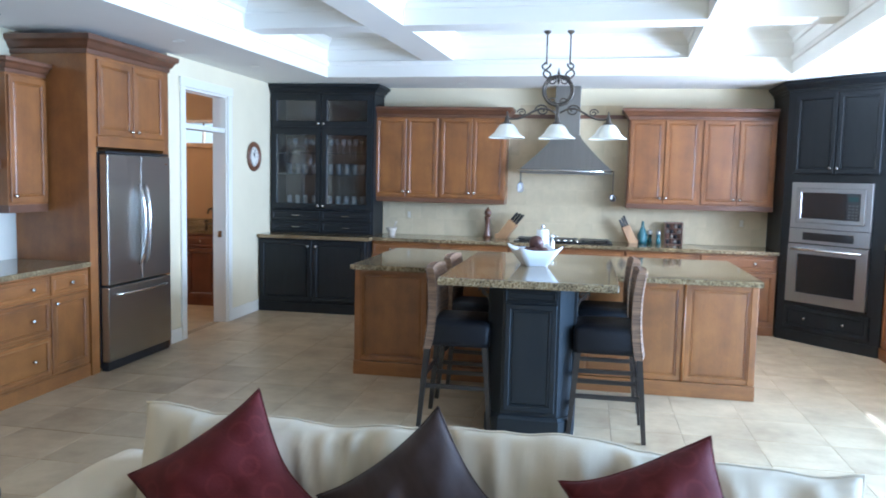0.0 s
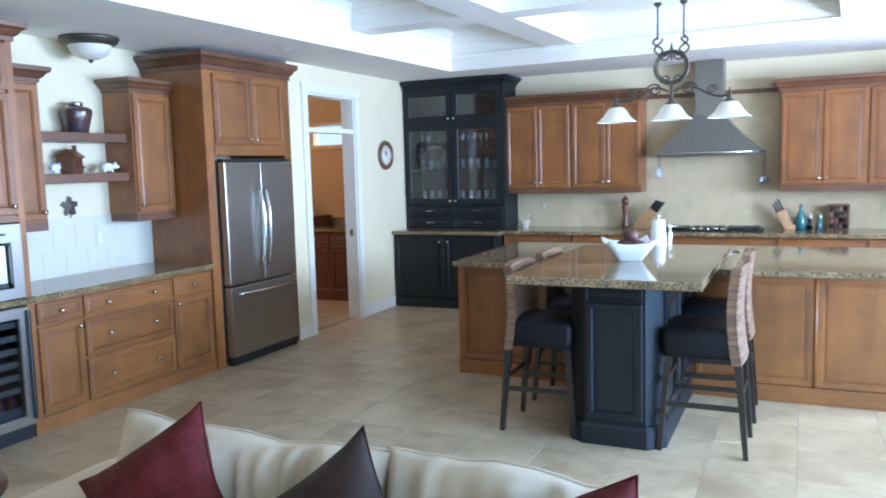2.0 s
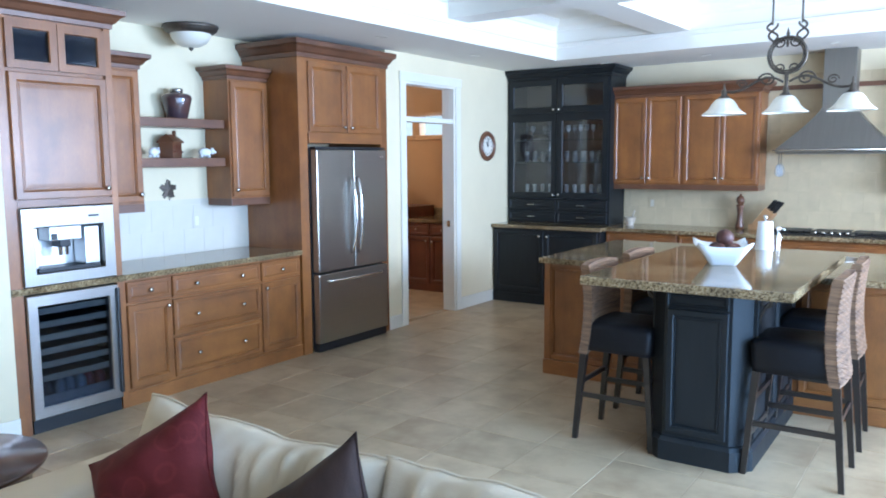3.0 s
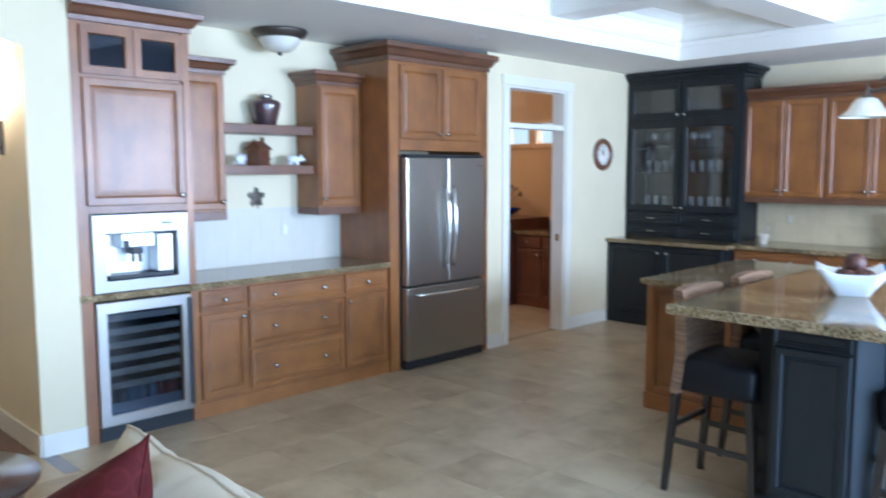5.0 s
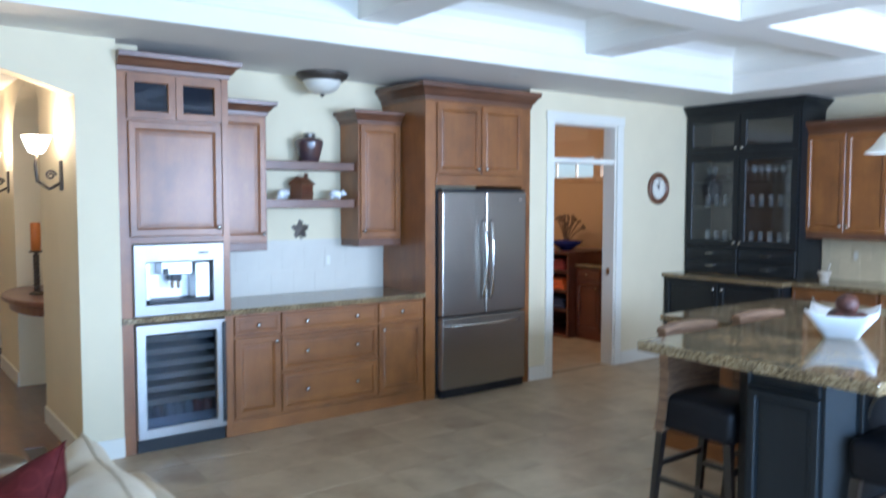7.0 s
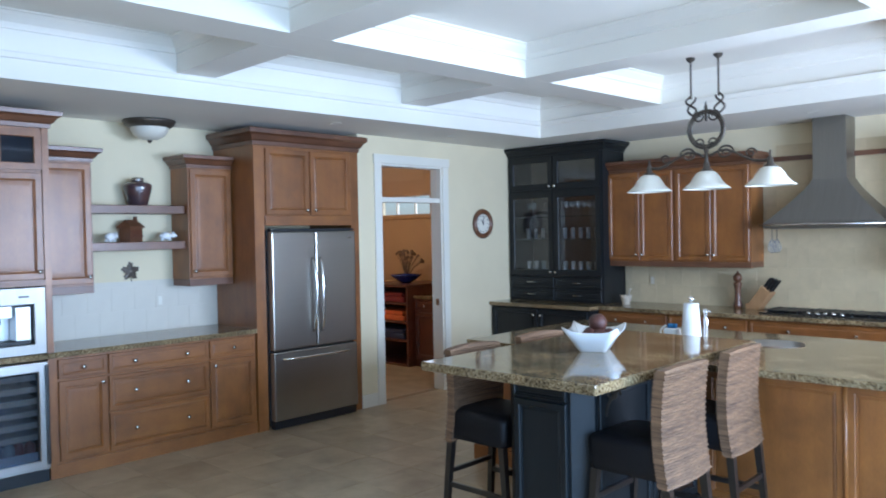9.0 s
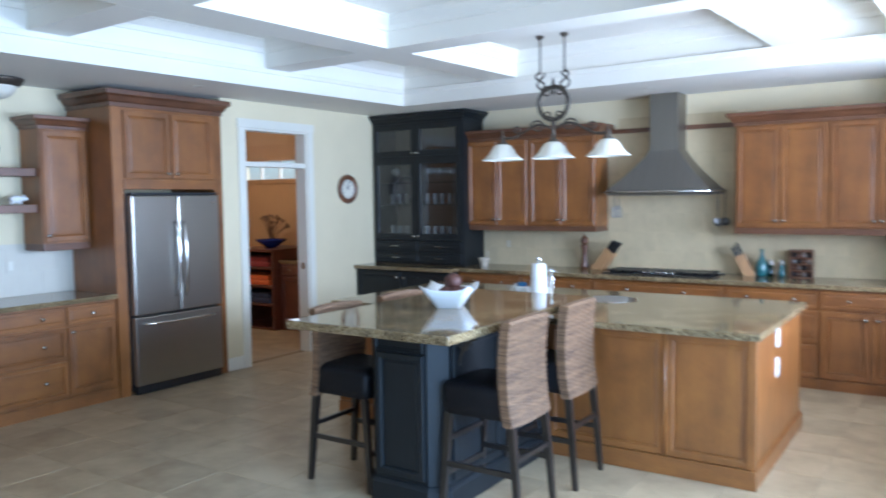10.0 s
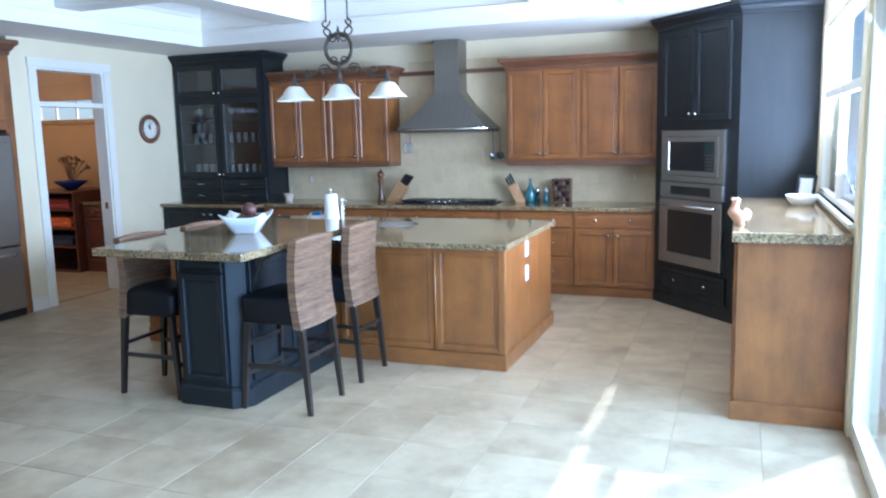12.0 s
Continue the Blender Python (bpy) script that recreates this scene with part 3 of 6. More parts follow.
def coffee_machine(m):
    t = thing("coffee_machine", "built-in steel coffee machine with a recessed brewing bay", "coffee machine", m)
    part("frame", rings(bmesh.new(), [[(x0, y, z0), (x1, y, z0), (x1, y, z1), (x0, y, z1)] for x0, x1, z0, z1, y in ((0, 0.61, 0, 0.475, 0.02), (0, 0.61, 0, 0.475, -0.022), (0.004, 0.606, 0.004, 0.471, -0.026), (0.075, 0.535, 0.07, 0.36, -0.026), (0.08, 0.53, 0.075, 0.355, -0.02), (0.08, 0.53, 0.075, 0.355, 0.16))], cap=(False, True)), DULL_STEEL, t)
    part("bay_back", boxed(0.08, 0.53, 0.15, 0.158, 0.075, 0.355), BAY_STEEL, t, "polished steel bay")
    part("display", boxed(0.43, 0.5, -0.029, -0.025, 0.405, 0.418), BLACK_GLASS, t)
    part("brew_head", boxed(0.19, 0.4, 0.01, 0.14, 0.265, 0.352, 0.006), BAY_STEEL, t)
    part("button", boxed(0.2, 0.235, -0.002, 0.02, 0.27, 0.31, 0.004), BLACK, t)
    s = part("spout", boxed(0.26, 0.33, 0.02, 0.12, 0.22, 0.27, 0.008), BLACK, t)
    part("nozzle", lathe([(0.012, 0), (0.014, 0.05)], 10, pose(0.27, 0.04, 0.17)), CHROME, s)
    part("nozzle", lathe([(0.012, 0), (0.014, 0.05)], 10, pose(0.31, 0.04, 0.17)), CHROME, s)
    part("drip_tray", boxed(0.1, 0.51, -0.01, 0.14, 0.076, 0.1, 0.004), BLACK, t)
    part("side_tank", boxed(0.42, 0.52, 0.01, 0.14, 0.1, 0.34, 0.006), BAY_STEEL, t)
    part("cup_rest", boxed(0.085, 0.12, 0.02, 0.14, 0.1, 0.35, 0.004), STEEL, t)
    return t


coffee_machine(west(3.495, -3.572) @ pose(0, 0, 0.918))

# ---- north wall: hutch, counter run, hood ----
t = thing("hutch", "black painted hutch with glass doors and small drawers", "cabinet", pose(-3.56, 9.03, 0))
part("base_body", boxed(0, 1.34, 0.02, 0.82, 0, 0.872), BLACK_PAINT, t)
part("plinth", boxed(0, 1.34, 0.006, 0.02, 0, 0.11, 0.003), BLACK_PAINT, t)
door(t, 0.02, 0.665, 0.13, 0.86, 0.02, BLACK_PAINT, (0.62, 0.79))
door(t, 0.675, 1.32, 0.13, 0.86, 0.02, BLACK_PAINT, (0.72, 0.79))
Y = 0.37
W = 1.3
part("side", boxed(0, 0.03, Y, 0.82, 0.916, 2.6), BLACK_PAINT, t)
part("side", boxed(W - 0.03, W, Y, 0.82, 0.916, 2.6), BLACK_PAINT, t)
part("back", boxed(0.03, W - 0.03, 0.79, 0.82, 0.916, 2.6), HUTCH_INSIDE, t)
part("drawer_case", boxed(0.03, W - 0.03, Y, 0.79, 0.916, 1.2), BLACK_PAINT, t)
part("top_case", boxed(0.03, W - 0.03, Y, 0.79, 2.57, 2.6), BLACK_PAINT, t)
part("mid_rail", boxed(0.03, W - 0.03, Y, 0.79, 2.17, 2.21), BLACK_PAINT, t)
part("crown", crown(bmesh.new(), 0, W, Y, 0.82, [(o, z * 0.93 + 2.59) for o, z in CROWN], left=False), BLACK_PAINT, t)
for a, b in ((0.02, 0.645), (0.655, 1.28)):
    for z0, z1 in ((0.93, 1.055), (1.07, 1.195)):
        d = part("drawer", slab_front(a, b, z0, z1, Y), BLACK_PAINT, t)
        part("pull", tube([(a + 0.26, Y - 0.02, (z0 + z1) / 2), (a + 0.27, Y - 0.045, (z0 + z1) / 2), (a + 0.36, Y - 0.045, (z0 + z1) / 2), (a + 0.37, Y - 0.02, (z0 + z1) / 2)], 0.005, 6), NICKEL, d, "nickel bar pull")
    for z0, z1 in ((1.21, 2.17), (2.2, 2.58)):
        d = part("glazed_door", rings(bmesh.new(), [[(a + i, y, z0 + i), (b - i, y, z0 + i), (b - i, y, z1 - i), (a + i, y, z1 - i)] for i, y in ((0, Y), (0, Y - 0.02), (0.062, Y - 0.02), (0.07, Y - 0.01), (0.07, Y))], cap=(False, False)), BLACK_PAINT, t)
        part("pane", boxed(a + 0.065, b - 0.065, Y - 0.012, Y - 0.008, z0 + 0.065, z1 - 0.065), PANE, d, "clear glass pane")
        knob(d, b - 0.03 if a < 0.1 else a + 0.03, Y - 0.02, z0 + 0.035 if z1 > 2.4 else 1.25)
for z in (1.62, 1.88):
    part("glass_shelf", boxed(0.035, W - 0.035, Y + 0.03, 0.785, z, z + 0.012), material("smoked_shelf", (0.05, 0.06, 0.06), 0.1), t)

t = thing("worktop", "long polished granite worktop under the wall cabinets", "worktop", pose(0, 0, 0))
part("slab", boxed(-3.568, -2.19, 9.0, 9.845, 0.874, 0.914, 0.006), GRANITE, t)
part("slab", boxed(-2.188, 2.31, 9.165, 9.845, 0.874, 0.914, 0.006), GRANITE, t)


def base_unit(x0, x1, layout, label):
    t = thing("base_cabinet", label, "cabinet", pose(x0, 9.205, 0), group="base cabinets on the long wall")
    w = x1 - x0
    part("body", boxed(0, w, 0, 0.635, 0, 0.872), MAPLE, t)
    part("plinth", boxed(0, w, -0.012, 0, 0, 0.09, 0.003), MAPLE_X, t)
    if layout == "drawers":
        drawer(t, 0.01, w - 0.01, 0.7, 0.86, 0, MAPLE_X, (0.25, 0.75))
        drawer(t, 0.01, w - 0.01, 0.4, 0.685, 0, MAPLE_X, (0.25, 0.75))
        drawer(t, 0.01, w - 0.01, 0.1, 0.385, 0, MAPLE_X, (0.25, 0.75))
    else:
        drawer(t, 0.01, w - 0.01, 0.7, 0.86, 0, MAPLE_X, (0.28, 0.72))
        door(t, 0.01, w / 2 - 0.004, 0.1, 0.685, 0, MAPLE, (w / 2 - 0.045, 0.63))
        door(t, w / 2 + 0.004, w - 0.01, 0.1, 0.685, 0, MAPLE, (w / 2 + 0.045, 0.63))


base_unit(-2.21, -1.41, "doors", "brown maple base cabinet with a drawer over two doors")
base_unit(-1.408, -0.6, "drawers", "brown maple base cabinet with three wide drawers")
base_unit(-0.598, 0.69, "doors", "wide brown maple base cabinet under the cooktop")
base_unit(0.692, 1.485, "drawers", "brown maple base cabinet with three wide drawers")
base_unit(1.487, 2.29, "doors", "brown maple base cabinet with a drawer over two doors")

for x0, x1 in ((-2.285, -0.7), (0.695, 2.285)):
    t = thing("wall_cabinet", "brown maple wall cabinet with four panelled doors and a crown", "cabinet", pose(x0, 9.535, 0), group="four-door wall cabinets")
    w = x1 - x0
    part("body", boxed(0, w, 0, 0.31, 1.38, 2.34), MAPLE, t)
    part("light_rail", boxed(0, w, -0.006, 0.31, 1.325, 1.38, 0.005), WALNUT, t)
    part("crown", crown(bmesh.new(), 0, w, 0, 0.31, [(o, z + 2.335) for o, z in CROWN], left=x0 > 0, right=x0 < 0), WALNUT, t)
    for i in range(4):
        a, b = w * i / 4 + (0.014 if i == 0 else 0.018 if i == 2 else 0.003), w * (i + 1) / 4 - (0.014 if i == 3 else 0.018 if i == 1 else 0.003)
        door(t, a, b, 1.39, 2.325, 0, MAPLE, (b - 0.03 if i % 2 == 0 else a + 0.03, 1.45), rail=0.055)


def range_hood():
    t = thing("range_hood", "grey stainless chimney hood with a pyramid canopy and rail", "range hood", pose(0.0, 9.845, 0))
    rim = [(0.507, 0.5, 1.705), (0.512, 0.502, 1.71), (0.512, 0.502, 1.755), (0.5, 0.49, 1.765)]
    sweep = [(0.148 + 0.352 * (1 - u) ** 1.22, 0.275 + 0.215 * (1 - u) ** 1.22, 1.765 + 0.385 * u) for u in (k / 22 for k in range(1, 23))]
    part("canopy", rings(bmesh.new(), [[(-w, 0, z), (-w, -d, z), (w, -d, z), (w, 0, z)] for w, d, z in rim + sweep]), DULL_STEEL, t)
    part("chimney", boxed(-0.146, 0.14, -0.272, 0, 2.14, 2.708, 0.003), DULL_STEEL, t)
    part("filter", boxed(-0.44, 0.44, -0.45, -0.05, 1.696, 1.706), STEEL, t)
    part("rail", tube([(-0.535, 0, 1.735), (-0.535, -0.53, 1.735), (0.535, -0.53, 1.735), (0.535, 0, 1.735)], 0.009, 8), CHROME, t, "slim chrome utensil rail", True)
    for x in (0.28, 0.305, 0.33):
        part("switch", lathe([(0.008, 0), (0.008, 0.012)], 8, pose(x, -0.5, 1.735, 90)), CHROME, t)
    part("wall_rail", boxed(-0.7, -0.146, -0.03, 0, 2.355, 2.4), WALNUT, t, "dark wooden plate rail")
    part("wall_rail", boxed(0.14, 0.69, -0.03, 0, 2.355, 2.4), WALNUT, t, "dark wooden plate rail")
    return t


range_hood()

# ---- diagonal oven tower and the bar counter on the east wall ----
OVEN = pose(2.3, 9.165, 0, 0, 0, -47.9)
L = 1.118
t = thing("oven_tower", "tall black painted corner cabinet holding a microwave and an oven", "cabinet", OVEN)


def corner_loop(z, o=0.0):
    inv = OVEN.inverted()
    pts = [(2.3 - o * 0.9, 9.165 - o * 0.4, z), (3.05 - o * 0.4, 8.335 - o * 0.95, z), (3.648, 8.335 - o * 0.95, z), (3.648, 9.848, z), (2.3 - o * 0.9, 9.848, z)]
    return [inv @ Vector(p) for p in pts]


part("body", rings(bmesh.new(), [corner_loop(0.0), corner_loop(2.6)]), BLACK_PAINT, t)
part("crown", rings(bmesh.new(), [corner_loop(z * 0.9 + 2.595, o) for o, z in CROWN]), BLACK_PAINT, t)
part("plinth", boxed(0.0, L, -0.014, 0, 0, 0.11, 0.003), BLACK_PAINT, t)
door(t, 0.1, L / 2 - 0.004, 1.75, 2.56, 0, BLACK_PAINT, (L / 2 - 0.04, 1.81))
door(t, L / 2 + 0.004, L - 0.1, 1.75, 2.56, 0, BLACK_PAINT, (L / 2 + 0.04, 1.81))
d = part("drawer", shaker(0.1, L - 0.1, 0.14, 0.38, 0, 0.05), BLACK_PAINT, t)
knob(d, 0.35, -0.02, 0.26), knob(d, 0.77, -0.02, 0.26)


def frame_of(x0, x1, z0, z1, rail, y0, y1):
    return rings(bmesh.new(), [[(x0 + i, y, z0 + j), (x1 - i, y, z0 + j), (x1 - i, y, z1 - j), (x0 + i, y, z1 - j)] for i, j, y in ((0, 0, 0), (0, 0, y0 + 0.004), (0.004, 0.004, y0), (rail, rail, y0), (rail + 0.004, rail + 0.004, y1), (rail + 0.004, rail + 0.004, 0))], cap=(False, False))


m = thing("microwave", "built-in stainless steel microwave with a dark window", "microwave", OVEN @ pose(0.115, 0, 1.195) @ Matrix.Diagonal((1.13, 1, 1, 1)))
part("trim_frame", frame_of(0, 0.76, 0, 0.47, 0.055, -0.026, -0.016), STEEL_X, m)
part("door", frame_of(0.06, 0.7, 0.06, 0.41, 0.04, -0.03, -0.02), STEEL_X, m)
part("window", boxed(0.1, 0.53, -0.022, -0.004, 0.1, 0.37), BLACK_GLASS, m)
c = part("control_panel", boxed(0.532, 0.658, -0.024, -0.002, 0.102, 0.368, 0.002), BLACK_GLASS, m)
for i in range(5):
    for j in range(3):
        part("button", boxed(0.55 + 0.033 * j, 0.572 + 0.033 * j, -0.0265, -0.0235, 0.118 + 0.03 * i, 0.136 + 0.03 * i), material("grey_button", (0.06, 0.06, 0.062), 0.5) if i + j == 0 else bpy.data.materials["grey_button"], c)
part("display", boxed(0.55, 0.638, -0.0265, -0.0235, 0.29, 0.335), material("dim_display", (0.02, 0.05, 0.05), 0.2), c)
m = thing("oven", "built-in stainless steel wall oven with a bar handle", "oven", OVEN @ pose(0.115, 0, 0.405) @ Matrix.Diagonal((1.13, 1, 1, 1)))
part("control_panel", boxed(0, 0.76, -0.03, 0, 0.635, 0.785, 0.004), STEEL_X, m)
part("display", boxed(0.14, 0.62, -0.034, -0.028, 0.67, 0.75), BLACK_GLASS, m)
part("door", frame_of(0, 0.76, 0.02, 0.625, 0.1, -0.04, -0.03), STEEL_X, m)
part("window", boxed(0.1, 0.66, -0.034, -0.004, 0.12, 0.525), BLACK_GLASS, m)
part("handle", tube([(0.06, -0.035, 0.575), (0.06, -0.085, 0.575), (0.7, -0.085, 0.575), (0.7, -0.035, 0.575)], 0.013, 10), CHROME, m, "steel bar handle", True)
part("base_vent", boxed(0, 0.76, -0.02, 0, 0, 0.016), BLACK, m)

t = thing("bar_cabinet", "pale maple end of a raised counter cabinet", "cabinet", pose(3.65, 8.33, 0, 0, 0, -90))
part("body", boxed(0, 2.36, -0.58, -0.005, 0, 1.038), MAPLE, t)
part("plinth", boxed(0, 2.385, -0.6, -0.003, 0, 0.11, 0.004), MAPLE_X, t)
for i in range(4):
    door(t, 0.03 + 0.58 * i, 0.59 + 0.58 * i, 0.13, 1.02, -0.58, MAPLE)
t = thing("worktop", "sunlit granite worktop of the raised counter", "worktop", pose(3.65, 8.33, 0, 0, 0, -90))
part("slab", boxed(0, 2.395, -0.615, -0.003, 1.04, 1.098, 0.008), GRANITE, t)

# ---- island, raised table, chairs ----
t = thing("kitchen_island", "maple kitchen island with framed panels and a deep plinth", "island", pose(0, 0, 0))
part("body", boxed(-1.56, 1.53, 6.49, 7.93, 0, 0.872), MAPLE, t)
part("plinth", boxed(-1.59, 1.56, 6.455, 7.96, 0, 0.115, 0.006), MAPLE_X, t)
for a, b in ((-1.56, -0.98), (-0.97, -0.36), (0.25, 1.02), (1.03, 1.53)):
    part("panel", shaker(a, b, 0.116, 0.872, 6.49, 0.055), MAPLE, t)
for x in (1.02,):
    part("half_post", lathe([(0.012, 0.116), (0.012, 0.872)], 10, pose(x + 0.005, 6.47, 0)), MAPLE, t, "", True)
part("corner_post", boxed(1.5, 1.555, 6.462, 6.515, 0.116, 0.872, 0.008), MAPLE, t)
part("corner_post", boxed(-1.585, -1.53, 6.462, 6.515, 0.116, 0.872, 0.008), MAPLE, t)
part("end_panel", boxed(1.53, 1.54, 6.515, 7.93, 0.116, 0.872), MAPLE, t)
for z in (0.6, 0.79):
    o = part("outlet_plate", boxed(1.54, 1.546, 7.065, 7.155, z - 0.06, z + 0.06, 0.002), PORCELAIN, t, "white outlet plate")
    for dz in (-0.025, 0.025):
        part("socket", boxed(1.546, 1.548, 7.092, 7.128, z + dz - 0.015, z + dz + 0.015), TRIM, o)
bm = bmesh.new()
SX, SY, SR = 0.28, 7.46, 0.19
circ = [(SX + SR * math.cos(2 * math.pi * i / 32), SY + SR * math.sin(2 * math.pi * i / 32)) for i in range(32)]


def rect_at(i, x0, x1, y0, y1):
    a = 2 * math.pi * i / 32
    c, s = math.cos(a), math.sin(a)
    k = min((x1 - SX if c > 0 else SX - x0) / max(abs(c), 1e-6), (y1 - SY if s > 0 else SY - y0) / max(abs(s), 1e-6))
    return SX + c * k, SY + s * k


# the slab is a ring round the sink, squared off at the outer edge
outer = []
for i in range(32):
    outer.append(rect_at(i, -1.61, 1.575, 6.42, 7.99))
for cx, cy in ((-1.61, 6.42), (1.575, 6.42), (1.575, 7.99), (-1.61, 7.99)):
    j = min(range(32), key=lambda i: (outer[i][0] - cx) ** 2 + (outer[i][1] - cy) ** 2)
    outer[j] = (cx, cy)
rings(bm, [[(x, y, 0.9) for x, y in circ], [(x, y, 0.914) for x, y in circ], [(x, y, 0.914) for x, y in outer], [(x, y, 0.874) for x, y in outer], [(x, y, 0.874) for x, y in circ], [(x, y, 0.9) for x, y in circ]], cap=(False, False))
t = thing("worktop", "polished granite island worktop with a round sink cut-out", "worktop", pose(0, 0, 0))
part("slab", bm, GRANITE, t)
t = thing("prep_sink", "round stainless steel prep sink in the island", "sink", pose(SX, SY, 0.76))
part("bowl", lathe([(0.001, 0.0), (0.12, 0.0), (0.17, 0.03), (0.188, 0.152), (0.2, 0.156), (0.2, 0.158), (0.186, 0.157), (0.16, 0.035), (0.11, 0.006), (0.001, 0.006)], 28), STEEL, t, "", True)
t = thing("soap_pump", "upright chrome soap pump beside the paper towel", "soap pump", pose(-0.015, 7.06, 0.914))
part("body", lathe([(0.024, 0), (0.024, 0.012), (0.016, 0.02), (0.016, 0.19), (0.011, 0.2), (0.011, 0.225)], 14), CHROME, t, "", True)
part("head", lathe([(0.014, 0.225), (0.018, 0.235), (0.016, 0.255), (0.004, 0.262)], 12), CHROME, t, "", True)
part("nozzle", tube([(0, 0, 0.243), (0.03, -0.01, 0.246), (0.045, -0.015, 0.236)], 0.005, 8), CHROME, t, "", True)

t = thing("bar_table", "raised granite table top on a black panelled pedestal", "table", pose(0, 0, 0))
part("tabletop", boxed(-0.605, 0.47, 4.93, 6.69, 0.992, 1.04, 0.01), GRANITE, t)


def ped_loop(o, z):
    return [(-0.32 - o, 6.44, z), (-0.32 - o, 5.33 - o * 0.7, z), (-0.235 - o * 0.5, 5.245 - o, z), (0.125 + o * 0.5, 5.245 - o, z), (0.21 + o, 5.33 - o * 0.7, z), (0.21 + o, 6.44, z)]


part("pedestal", rings(bmesh.new(), [ped_loop(0, 0.1), ped_loop(0, 0.95), ped_loop(0.03, 0.975), ped_loop(0.03, 0.991)]), BLACK_PAINT, t)
part("plinth", rings(bmesh.new(), [ped_loop(0.025, 0), ped_loop(0.025, 0.11), ped_loop(0.01, 0.13), ped_loop(0.0, 0.135)]), BLACK_PAINT, t)
part("front_panel", shaker(-0.22, 0.11, 0.16, 0.857, 5.245, 0.05), BLACK_PAINT, t)
part("front_panel", shaker(-0.22, 0.11, 0.866, 0.948, 5.245, 0.02), BLACK_PAINT, t)
for sx, base in ((1, 0.21), (-1, -0.32)):
    for i in range(2):
        p = part("side_panel", shaker(0, 0.52, 0.16, 0.93, 0, 0.05), BLACK_PAINT, t)
        p.matrix_local = pose(base, 5.35 + 0.53 * i + (0 if sx > 0 else 0.52), 0, 0, 0, 90 if sx > 0 else -90)
    sc = [(base + sx * (0.01 + 0.17 * (1 - math.cos(u * 1.5))), 5.42, 0.98 - 0.2 * (1 - u) ** 1.2) for u in (i / 14 for i in range(15))]
    br = part("bracket", tube(sc, 0.008, 6), IRON, t, "scrolled iron bracket")
    for cx, cz, r in ((0.05, 0.9, 0.045), (0.11, 0.95, 0.03)):
        part("scroll", tube([(base + sx * (cx + r * (1 - k / 26) * math.cos(k * 0.45)), 5.42, cz + r * (1 - k / 26) * math.sin(k * 0.45)) for k in range(22)], 0.006, 6), IRON, br)


